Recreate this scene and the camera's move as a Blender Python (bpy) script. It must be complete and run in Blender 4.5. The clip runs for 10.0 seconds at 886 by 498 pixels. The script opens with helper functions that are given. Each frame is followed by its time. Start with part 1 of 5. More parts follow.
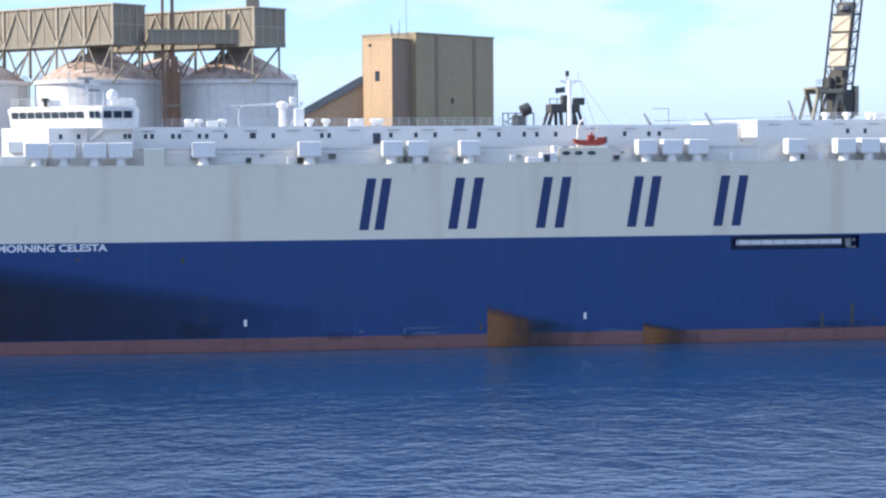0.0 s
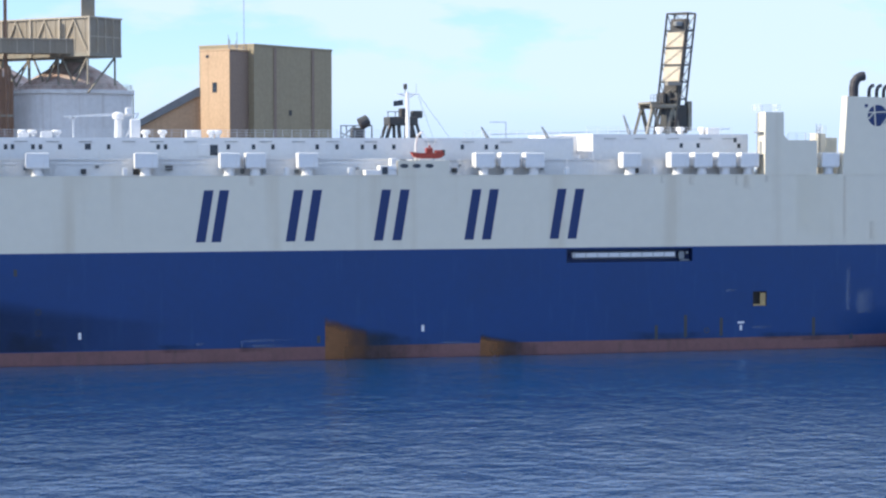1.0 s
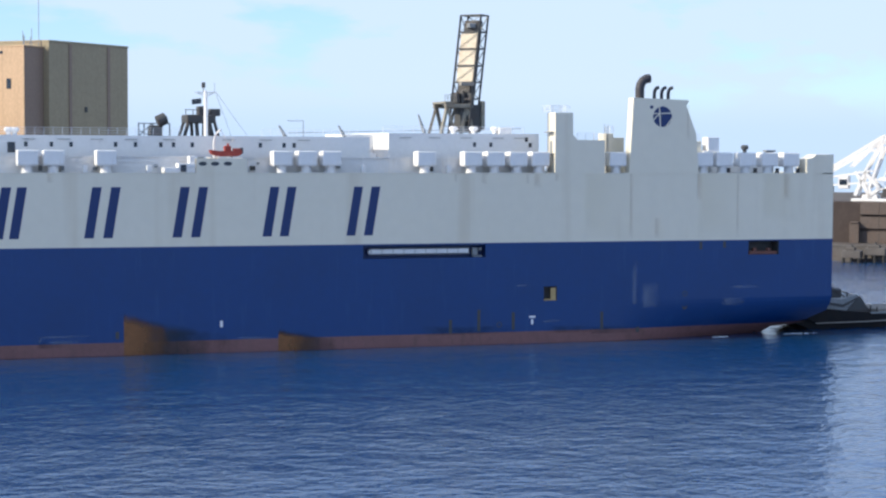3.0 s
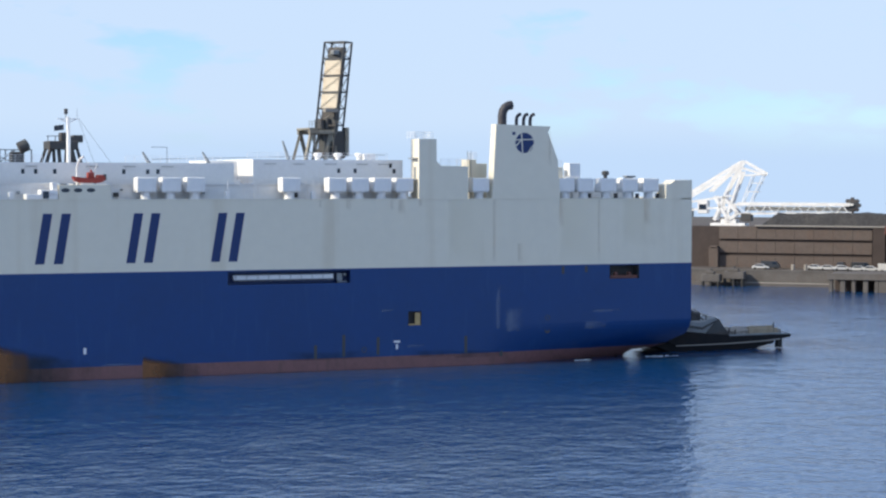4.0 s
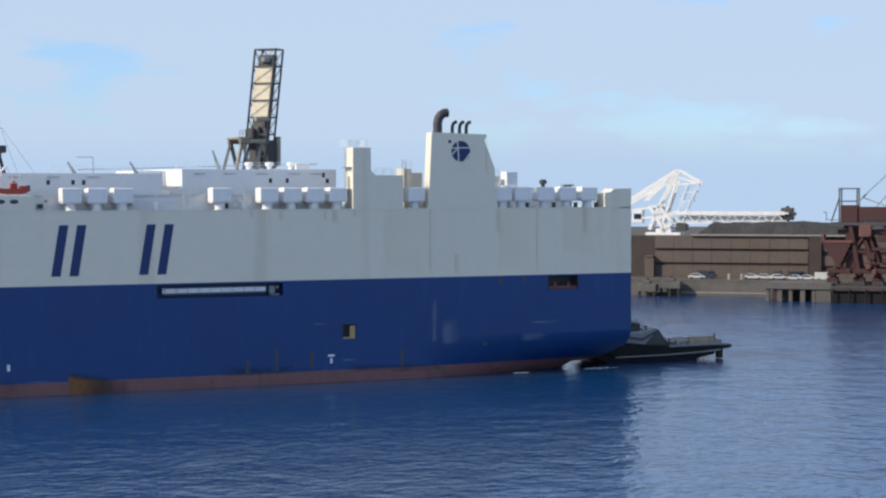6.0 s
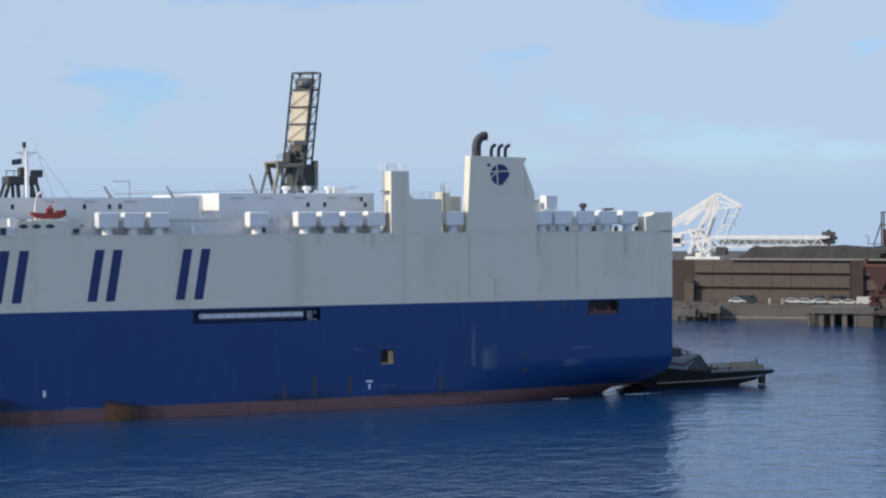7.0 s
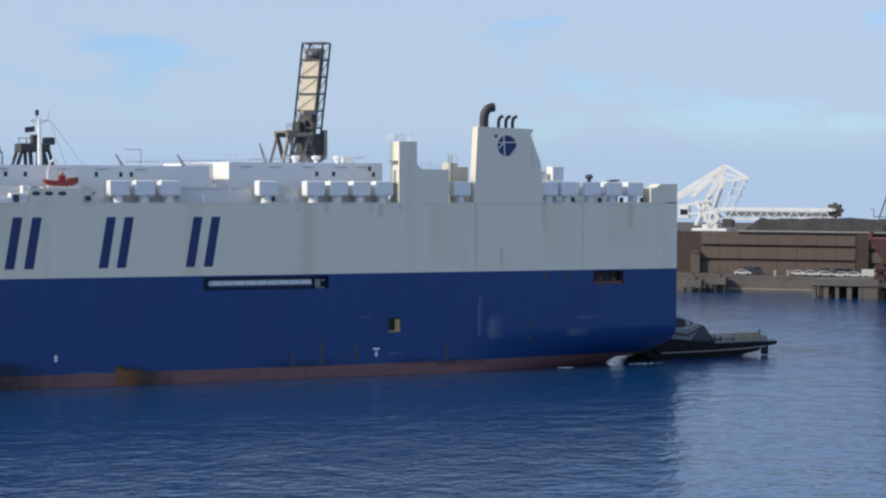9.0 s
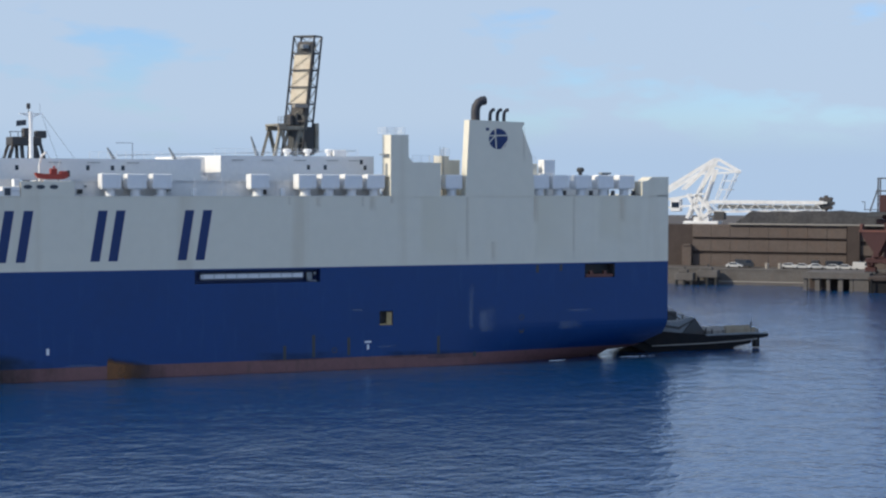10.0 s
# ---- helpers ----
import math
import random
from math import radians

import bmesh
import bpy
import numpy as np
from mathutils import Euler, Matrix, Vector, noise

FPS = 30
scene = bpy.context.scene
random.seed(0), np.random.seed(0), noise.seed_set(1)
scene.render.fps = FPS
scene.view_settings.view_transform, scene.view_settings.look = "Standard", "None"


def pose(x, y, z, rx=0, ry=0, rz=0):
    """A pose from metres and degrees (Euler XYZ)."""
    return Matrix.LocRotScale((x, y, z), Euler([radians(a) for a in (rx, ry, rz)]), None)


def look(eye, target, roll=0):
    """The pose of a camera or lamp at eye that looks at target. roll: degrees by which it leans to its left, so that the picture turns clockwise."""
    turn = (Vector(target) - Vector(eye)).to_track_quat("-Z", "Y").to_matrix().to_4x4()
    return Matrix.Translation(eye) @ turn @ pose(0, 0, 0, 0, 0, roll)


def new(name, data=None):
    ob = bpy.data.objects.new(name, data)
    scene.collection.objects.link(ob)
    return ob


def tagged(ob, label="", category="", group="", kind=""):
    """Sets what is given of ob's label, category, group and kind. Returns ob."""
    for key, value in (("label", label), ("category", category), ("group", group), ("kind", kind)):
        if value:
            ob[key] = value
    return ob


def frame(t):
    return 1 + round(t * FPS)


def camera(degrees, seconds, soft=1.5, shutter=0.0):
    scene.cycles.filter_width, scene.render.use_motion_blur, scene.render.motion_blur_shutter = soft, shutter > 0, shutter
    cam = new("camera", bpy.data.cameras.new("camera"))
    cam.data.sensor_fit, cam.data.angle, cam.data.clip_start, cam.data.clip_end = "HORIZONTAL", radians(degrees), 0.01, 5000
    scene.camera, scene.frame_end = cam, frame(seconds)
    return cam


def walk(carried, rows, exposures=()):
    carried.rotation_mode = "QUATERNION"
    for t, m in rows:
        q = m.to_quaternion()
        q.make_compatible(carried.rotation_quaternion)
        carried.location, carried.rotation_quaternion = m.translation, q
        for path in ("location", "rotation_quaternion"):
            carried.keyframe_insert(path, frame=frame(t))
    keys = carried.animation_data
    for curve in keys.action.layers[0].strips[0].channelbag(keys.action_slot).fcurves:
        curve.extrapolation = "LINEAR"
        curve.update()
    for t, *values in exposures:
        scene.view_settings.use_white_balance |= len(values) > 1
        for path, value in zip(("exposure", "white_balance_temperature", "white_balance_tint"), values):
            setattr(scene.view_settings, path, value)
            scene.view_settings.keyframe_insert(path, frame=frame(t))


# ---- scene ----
EYE = (0.0, -260.0, 28.6)
cam = camera(25.97, 10.0, soft=2.3)
PATH = [
    (0.0, 86.720, 0.335, -7.645, 0.00),
    (0.5, 86.777, 0.145, -9.986, 0.00),
    (1.0, 87.080, -0.002, -12.463, 0.00),
    (1.5, 87.450, -0.037, -14.303, 0.00),
    (2.0, 87.088, -0.027, -16.503, 0.00),
    (2.2, 86.774, -0.172, -17.045, 0.00),
    (3.3, 87.179, -0.234, -19.252, -6.38),
    (3.5, 87.349, -0.234, -19.912, -6.38),
    (4.0, 87.776, -0.167, -22.591, -6.93),
    (4.5, 87.955, -0.042, -23.380, -6.96),
    (5.0, 88.281, 0.135, -23.894, -0.20),
    (5.5, 88.327, 0.371, -24.584, -0.37),
    (6.0, 88.113, 0.107, -24.648, -0.17),
    (6.2, 88.744, 0.354, -24.136, -0.09),
    (7.3, 88.835, -0.035, -22.999, 3.36),
    (7.5, 87.899, 0.174, -22.004, 0.24),
    (8.0, 87.956, -0.331, -23.478, -0.53),
    (8.5, 87.711, -0.257, -23.303, -0.29),
    (9.0, 87.937, -0.247, -23.272, -0.53),
    (9.5, 87.924, -0.103, -23.047, -0.50),
    (10.0, 87.732, -0.206, -23.519, -0.82),
]
AHEAD = Vector((85.0, 260.0, -12.0)).normalized()
walk(cam, [(t, pose(*(Vector(EYE) + AHEAD * near), rx, ry, rz)) for t, rx, ry, rz, near in PATH],
     exposures=[(0.0, 0.87, 5520, 5), (2.0, 0.70, 5520, 5), (3.5, 0.60, 5570, 4), (4.5, 0.40, 5570, 3), (6.0, 0.30, 5570, 3), (7.5, 0.12, 5520, 3), (10.0, 0.15, 5520, 3)])

# ---- world and sun ----
SUN = Vector((-0.84, 0.03, 0.53)).normalized()
world = bpy.data.worlds.new("world")
scene.world = world
world.use_nodes = True
wt = world.node_tree
wt.nodes.clear()


def wnode(kind, **values):
    n = wt.nodes.new(kind)
    for key, value in values.items():
        n.inputs[key].default_value = value
    return n


sky = wt.nodes.new("ShaderNodeTexSky")
sky.sky_type = "NISHITA"
sky.sun_disc = False
sky.sun_elevation = math.asin(SUN.z)
sky.sun_rotation = math.atan2(SUN.x, SUN.y)
sky.air_density, sky.dust_density, sky.ozone_density = 1.0, 0.3, 1.6
coord = wt.nodes.new("ShaderNodeTexCoord")
stretch = wt.nodes.new("ShaderNodeMapping")
stretch.inputs["Scale"].default_value = (5.0, 5.0, 15.0)
stretch.inputs["Location"].default_value = (0.4, 0.9, 0.3)
puffs = wnode("ShaderNodeTexNoise", Scale=2.2, Detail=7.0, Roughness=0.52)
veil = wnode("ShaderNodeTexNoise", Scale=0.7, Detail=4.0, Roughness=0.5)
both = wt.nodes.new("ShaderNodeMath")
both.operation = "ADD"
ramp = wt.nodes.new("ShaderNodeValToRGB")
ramp.color_ramp.elements[0].position, ramp.color_ramp.elements[0].color = 0.90, (0.26, 0.26, 0.26, 1)
ramp.color_ramp.elements[1].position, ramp.color_ramp.elements[1].color = 1.16, (1, 1, 1, 1)
cloud = wt.nodes.new("ShaderNodeMix")
cloud.data_type = "RGBA"
cloud.inputs[7].default_value = (3.36, 3.58, 4.05, 1)
HAZE = (3.0, 3.36, 4.0)  # pale band of sky low over the harbour, also the backdrop's glow
tint = wt.nodes.new("ShaderNodeMix")
tint.data_type, tint.blend_type = "RGBA", "MULTIPLY"
tint.inputs[0].default_value = 1.0
tint.inputs[7].default_value = (0.53, 0.62, 0.86, 1)
height = wt.nodes.new("ShaderNodeSeparateXYZ")
low = wt.nodes.new("ShaderNodeMapRange")
low.interpolation_type = "SMOOTHSTEP"
low.inputs[1].default_value, low.inputs[2].default_value = 0.006, 0.032
low.inputs[3].default_value, low.inputs[4].default_value = 1.0, 0.0
clear = wt.nodes.new("ShaderNodeMapRange")
clear.inputs[1].default_value, clear.inputs[2].default_value = 0.12, 0.35
clear.inputs[3].default_value, clear.inputs[4].default_value = 0.95, 0.92
thin = wt.nodes.new("ShaderNodeMath")
thin.operation = "MULTIPLY"
haze = wt.nodes.new("ShaderNodeMix")
haze.data_type = "RGBA"
haze.inputs[7].default_value = (*HAZE, 1)
SKY_POWER = 0.15
back = wnode("ShaderNodeBackground", Strength=SKY_POWER)
wout = wt.nodes.new("ShaderNodeOutputWorld")
for a, b in ((coord.outputs["Generated"], stretch.inputs[0]), (stretch.outputs[0], puffs.inputs[0]), (stretch.outputs[0], veil.inputs[0]),
             (puffs.outputs[0], both.inputs[0]), (veil.outputs[0], both.inputs[1]), (both.outputs[0], ramp.inputs[0]),
             (ramp.outputs[0], thin.inputs[0]), (height.outputs[2], clear.inputs[0]), (clear.outputs[0], thin.inputs[1]), (thin.outputs[0], cloud.inputs[0]), (sky.outputs[0], tint.inputs[6]), (tint.outputs[2], cloud.inputs[6]),
             (coord.outputs["Generated"], height.inputs[0]), (height.outputs[2], low.inputs[0]), (low.outputs[0], haze.inputs[0]),
             (cloud.outputs[2], haze.inputs[6]), (haze.outputs[2], back.inputs[0]), (back.outputs[0], wout.inputs[0])):
    wt.links.new(a, b)

lamp = bpy.data.lights.new("sun", "SUN")
lamp.energy, lamp.angle, lamp.color = 4.2, radians(0.6), (1.0, 0.78, 0.54)
sun = new("sun", lamp)
sun.matrix_world = look(SUN * 300, (0, 0, 0))

# ---- materials ----


def material(name, color, rough=0.5, metal=0.0, spots=0.10, grain=0.08, size=4.0, fine=0.4, bump=0.02, tint=None, shine=0.5):
    """Paint or metal with stains at one size, grain at another and a slight relief. Sizes in metres."""
    m = bpy.data.materials.new(name)
    m.use_nodes = True
    nt = m.node_tree
    bsdf = nt.nodes["Principled BSDF"]
    bsdf.inputs["Roughness"].default_value = rough
    bsdf.inputs["Metallic"].default_value = metal
    bsdf.inputs["Specular IOR Level"].default_value = shine
    tc = nt.nodes.new("ShaderNodeTexCoord")
    big = nt.nodes.new("ShaderNodeTexNoise")
    big.inputs["Scale"].default_value, big.inputs["Detail"].default_value = 1.0 / size, 5.0
    small = nt.nodes.new("ShaderNodeTexNoise")
    small.inputs["Scale"].default_value, small.inputs["Detail"].default_value = 1.0 / fine, 4.0
    nt.links.new(tc.outputs["Object"], big.inputs[0])
    nt.links.new(tc.outputs["Object"], small.inputs[0])
    dark = tint or tuple(c * 0.45 for c in color)
    a = nt.nodes.new("ShaderNodeValToRGB")
    a.color_ramp.elements[0].position, a.color_ramp.elements[1].position = 0.42, 0.72
    a.color_ramp.elements[0].color = (0, 0, 0, 1)
    a.color_ramp.elements[1].color = (1, 1, 1, 1)
    nt.links.new(big.outputs[0], a.inputs[0])
    amount = nt.nodes.new("ShaderNodeMath")
    amount.operation = "MULTIPLY"
    amount.inputs[1].default_value = spots
    nt.links.new(a.outputs[0], amount.inputs[0])
    mix = nt.nodes.new("ShaderNodeMix")
    mix.data_type = "RGBA"
    mix.inputs[6].default_value, mix.inputs[7].default_value = (*color, 1), (*dark, 1)
    nt.links.new(amount.outputs[0], mix.inputs[0])
    b = nt.nodes.new("ShaderNodeMapRange")
    b.inputs[1].default_value, b.inputs[2].default_value = 0.3, 0.7
    b.inputs[3].default_value, b.inputs[4].default_value = 1 - grain, 1 + grain
    nt.links.new(small.outputs[0], b.inputs[0])
    scale = nt.nodes.new("ShaderNodeVectorMath")
    scale.operation = "SCALE"
    nt.links.new(mix.outputs[2], scale.inputs[0])
    nt.links.new(b.outputs[0], scale.inputs[3])
    nt.links.new(scale.outputs[0], bsdf.inputs["Base Color"])
    if bump:
        rel = nt.nodes.new("ShaderNodeBump")
        rel.inputs["Strength"].default_value, rel.inputs["Distance"].default_value = 0.5, bump
        nt.links.new(small.outputs[0], rel.inputs["Height"])
        nt.links.new(rel.outputs[0], bsdf.inputs["Normal"])
    return m


def streaked(m, color, strength, across=1.2, along=14.0, low=0.52, high=0.75):
    """Adds vertical run-off streaks of a colour to a material."""
    nt = m.node_tree
    bsdf = nt.nodes["Principled BSDF"]
    old = bsdf.inputs["Base Color"].links[0].from_socket
    tc = nt.nodes.new("ShaderNodeTexCoord")
    mp = nt.nodes.new("ShaderNodeMapping")
    mp.inputs["Scale"].default_value = (1 / across, 1 / across, 1 / along)
    n = nt.nodes.new("ShaderNodeTexNoise")
    n.inputs["Scale"].default_value, n.inputs["Detail"].default_value = 1.0, 4.0
    r = nt.nodes.new("ShaderNodeMapRange")
    r.inputs[1].default_value, r.inputs[2].default_value, r.inputs[4].default_value = low, high, strength
    mix = nt.nodes.new("ShaderNodeMix")
    mix.data_type = "RGBA"
    mix.inputs[7].default_value = (*color, 1)
    nt.links.new(tc.outputs["Object"], mp.inputs[0])
    nt.links.new(mp.outputs[0], n.inputs[0])
    nt.links.new(n.outputs[0], r.inputs[0])
    nt.links.new(r.outputs[0], mix.inputs[0])
    nt.links.new(old, mix.inputs[6])
    nt.links.new(mix.outputs[2], bsdf.inputs["Base Color"])
    return m


def water_material():
    m = bpy.data.materials.new("harbour_water")
    m.use_nodes = True
    nt = m.node_tree
    bsdf = nt.nodes["Principled BSDF"]
    bsdf.inputs["Base Color"].default_value = (0.005, 0.038, 0.124, 1)
    bsdf.inputs["Roughness"].default_value = 0.17
    bsdf.inputs["IOR"].default_value = 2.3
    tc = nt.nodes.new("ShaderNodeTexCoord")
    total = None
    for size, height, detail in ((17.0, 0.50, 3.0), (5.0, 0.34, 3.0), (1.7, 0.21, 2.5)):
        mp = nt.nodes.new("ShaderNodeMapping")
        mp.inputs["Scale"].default_value = (1 / size, 1.15 / size, 1 / size)
        mp.inputs["Rotation"].default_value = (0, 0, radians(25 + 20 * size))
        n = nt.nodes.new("ShaderNodeTexNoise")
        n.inputs["Scale"].default_value, n.inputs["Detail"].default_value = 1.0, detail
        nt.links.new(tc.outputs["Object"], mp.inputs[0])
        nt.links.new(mp.outputs[0], n.inputs[0])
        k = nt.nodes.new("ShaderNodeMath")
        k.operation = "MULTIPLY_ADD"
        k.inputs[1].default_value = height
        nt.links.new(n.outputs[0], k.inputs[0])
        if total:
            nt.links.new(total, k.inputs[2])
        else:
            k.inputs[2].default_value = 0
        total = k.outputs[0]
    rel = nt.nodes.new("ShaderNodeBump")
    rel.inputs["Strength"].default_value, rel.inputs["Distance"].default_value = 1.0, 1.0
    nt.links.new(total, rel.inputs["Height"])
    nt.links.new(rel.outputs[0], bsdf.inputs["Normal"])
    return m


HULL_WHITE = streaked(material("hull_white", (0.715, 0.675, 0.565), 0.42, spots=0.12, size=14, fine=1.6, grain=0.02, bump=0.01, tint=(0.60, 0.57, 0.46)),
                      (0.46, 0.37, 0.24), 0.40, 4.0, 60.0, 0.56, 0.80)
HULL_BLUE = streaked(material("hull_blue", (0.0038, 0.037, 0.165), 0.35, spots=0.30, size=10, fine=1.2, grain=0.04, bump=0.015, tint=(0.006, 0.028, 0.11)),
                     (0.04, 0.10, 0.24), 0.30, 1.0, 9.0, 0.58, 0.80)
BOOT = streaked(material("boot_topping", (0.185, 0.092, 0.092), 0.6, spots=0.5, size=3, fine=0.5, tint=(0.12, 0.06, 0.06)),
                (0.09, 0.06, 0.05), 0.5, 0.9, 4.0)
DECK_WHITE = streaked(material("superstructure_white", (0.78, 0.78, 0.78), 0.45, spots=0.10, size=5, fine=0.6, grain=0.03, tint=(0.50, 0.48, 0.44)),
                      (0.50, 0.40, 0.28), 0.25, 0.5, 5.0, 0.62, 0.80)
MARK_BLUE = material("marking_blue", (0.010, 0.030, 0.130), 0.45, spots=0.1, size=3, grain=0.04)
MARK_WHITE = material("marking_white", (0.75, 0.76, 0.78), 0.5, spots=0.2, size=2, grain=0.05)
DECK_PAINT = material("deck_paint", (0.11, 0.13, 0.125), 0.7, spots=0.5, size=4, fine=0.5, tint=(0.15, 0.10, 0.07))
GLASS = material("dark_window_glass", (0.02, 0.03, 0.05), 0.12, spots=0.0, grain=0.02, bump=0.0, shine=0.6)
PIPE = material("sooty_pipe", (0.035, 0.035, 0.045), 0.6, spots=0.4, size=1.5, fine=0.2, tint=(0.08, 0.06, 0.05))
YELLOW = material("faded_yellow", (0.42, 0.32, 0.15), 0.6, spots=0.4, size=1.0, fine=0.2, tint=(0.25, 0.14, 0.05))
ORANGE = material("rescue_orange", (0.30, 0.045, 0.030), 0.45, spots=0.3, size=1.0, fine=0.2, tint=(0.20, 0.03, 0.02))
GREY_STEEL = material("grey_steel", (0.22, 0.24, 0.26), 0.55, spots=0.4, size=2.0, fine=0.3, tint=(0.12, 0.11, 0.10))
DARK_STEEL = material("dark_steel", (0.050, 0.055, 0.060), 0.6, spots=0.4, size=2.0, fine=0.3, tint=(0.10, 0.06, 0.04))
GALV = material("weathered_steel", (0.26, 0.25, 0.21), 0.6, spots=0.5, size=2.0, fine=0.3, tint=(0.16, 0.10, 0.06))
SILO_WALL = streaked(material("silo_wall", (0.72, 0.72, 0.73), 0.7, spots=0.25, size=6, fine=0.8, grain=0.05, tint=(0.48, 0.46, 0.44)),
                     (0.35, 0.30, 0.27), 0.45, 1.2, 25.0, 0.55, 0.78)
SILO_ROOF = material("dusty_silo_roof", (0.56, 0.46, 0.41), 0.9, spots=0.8, size=2.5, fine=0.5, grain=0.15, tint=(0.27, 0.15, 0.11))
GALLERY = streaked(material("tan_cladding", (0.25, 0.225, 0.185), 0.6, spots=0.4, size=4, fine=0.4, tint=(0.26, 0.20, 0.12)),
                   (0.14, 0.11, 0.07), 0.5, 0.6, 6.0)
GALLERY_TRIM = material("tan_frame_paint", (0.43, 0.385, 0.31), 0.6, spots=0.3, size=2, fine=0.3, tint=(0.22, 0.16, 0.10))
# Tan made lighter and warmer, for the walls that catch the sun.
TOWER_SUN_TAN = streaked(material("sunlit_tan_cladding", (0.54, 0.38, 0.24), 0.65, spots=0.2, size=8, fine=0.6, tint=(0.36, 0.26, 0.16)),
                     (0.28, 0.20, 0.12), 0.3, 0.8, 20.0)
TOWER_OLIVE = streaked(material("olive_cladding", (0.34, 0.285, 0.185), 0.65, spots=0.2, size=8, fine=0.6, tint=(0.27, 0.23, 0.15)),
                       (0.20, 0.17, 0.11), 0.25, 0.8, 20.0)
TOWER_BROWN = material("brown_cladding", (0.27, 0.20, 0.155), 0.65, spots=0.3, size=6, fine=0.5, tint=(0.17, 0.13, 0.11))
CREAM = material("cream_panel", (0.62, 0.55, 0.43), 0.6, spots=0.4, size=2.0, fine=0.3, tint=(0.45, 0.32, 0.18))
PIPE_BROWN = material("brown_pipe", (0.20, 0.12, 0.08), 0.6, spots=0.4, size=3.0, fine=0.3, tint=(0.30, 0.18, 0.10))
CONCRETE = streaked(material("quay_concrete", (0.105, 0.098, 0.094), 0.85, spots=0.5, size=4, fine=0.5, grain=0.12, tint=(0.055, 0.048, 0.042)),
                    (0.10, 0.08, 0.07), 0.6, 1.0, 4.0)
PALE = material("pale_concrete", (0.25, 0.235, 0.215), 0.85, spots=0.4, size=2, fine=0.4, tint=(0.34, 0.31, 0.28))
PANEL = streaked(material("brown_wall_panel", (0.100, 0.080, 0.070), 0.8, spots=0.5, size=5, fine=0.6, grain=0.10, tint=(0.085, 0.06, 0.048)),
                 (0.12, 0.08, 0.06), 0.5, 1.2, 3.0)
# Brown darkened to hold the shade of gaps and of the wharf.
SHADOW_GAP = material("shade_brown", (0.055, 0.042, 0.038), 0.9, spots=0.4, size=3)
COAL = material("coal", (0.035, 0.034, 0.036), 0.9, spots=0.4, size=6, fine=0.8, grain=0.3, bump=0.3, tint=(0.06, 0.055, 0.05))
LOADER_WHITE = material("stacker_white", (0.80, 0.80, 0.80), 0.5, spots=0.35, size=3, fine=0.4, tint=(0.48, 0.44, 0.40))
CRANE_RED = material("crane_red", (0.052, 0.017, 0.016), 0.6, spots=0.6, size=2.5, fine=0.4, grain=0.15, tint=(0.045, 0.018, 0.016))
RUST_PALE = material("pale_red_paint", (0.12, 0.05, 0.04), 0.65, spots=0.5, size=1.5, fine=0.3, tint=(0.18, 0.07, 0.05))
GROUND = material("yard_ground", (0.085, 0.072, 0.063), 0.9, spots=0.5, size=9, fine=0.6, grain=0.12)
CAR_WHITE = material("white_car_paint", (0.55, 0.55, 0.55), 0.3, spots=0.1, size=1, grain=0.02)
CAR_DARK = material("dark_car_paint", (0.04, 0.045, 0.055), 0.3, spots=0.1, size=1, grain=0.02)
TYRE = material("tyre_rubber", (0.02, 0.02, 0.02), 0.8, spots=0.2, size=0.5)
FLAG = material("dark_flag_cloth", (0.03, 0.04, 0.06), 0.8, spots=0.3, size=0.6)
# Steel toned near black for the shade under stern, ramp and wharf.
SHADED_STEEL = material("shade_black_steel", (0.012, 0.013, 0.016), 0.85, spots=0.4, size=2.0, fine=0.3, tint=(0.03, 0.022, 0.018), shine=0.2)
SAND_PAINT = material("sand_paint", (0.33, 0.28, 0.20), 0.75, spots=0.5, size=1.2, fine=0.2, tint=(0.20, 0.14, 0.09))
FOAM = material("white_foam", (0.72, 0.76, 0.78), 0.8, spots=0.4, size=0.6, fine=0.15, grain=0.15, tint=(0.40, 0.50, 0.58))
WATER = water_material()

# ---- shape helpers ----


def mesh_from(name, verts, faces):
    me = bpy.data.meshes.new(name)
    me.from_pydata([tuple(v) for v in verts], [], faces)
    me.update()
    return me


def part(name, data, mat, parent=None, label="", m=None):
    """One mesh object, from a bmesh or a mesh, under a thing or a part."""
    if isinstance(data, bmesh.types.BMesh):
        me = bpy.data.meshes.new(name)
        bmesh.ops.recalc_face_normals(data, faces=data.faces)
        data.to_mesh(me)
        data.free()
    else:
        me = data
    if mat and not me.materials:
        me.materials.append(mat)
    ob = new(name, me)
    if parent:
        ob.parent = parent
    if m is not None:
        ob.matrix_basis = m
    if label:
        ob["label"] = label
    return ob


def thing(name, label, category, m=None, group="", kind=""):
    ob = new(name)
    if m is not None:
        ob.matrix_basis = m
    return tagged(ob, label, category, group, kind)


def box(bm, x0, x1, y0, y1, z0, z1, bevel=0.0):
    vs = [bm.verts.new((x, y, z)) for z in (z0, z1) for y in (y0, y1) for x in (x0, x1)]
    fs = [bm.faces.new([vs[i] for i in f]) for f in ((0, 2, 3, 1), (4, 5, 7, 6), (0, 1, 5, 4), (2, 6, 7, 3), (0, 4, 6, 2), (1, 3, 7, 5))]
    if bevel:
        es = {e for f in fs for e in f.edges}
        bmesh.ops.bevel(bm, geom=list(es), offset=bevel, segments=1, affect="EDGES")
    return bm


def boxes(*dims, bevel=0.0):
    bm = bmesh.new()
    for d in dims:
        box(bm, *d, bevel=bevel)
    return bm


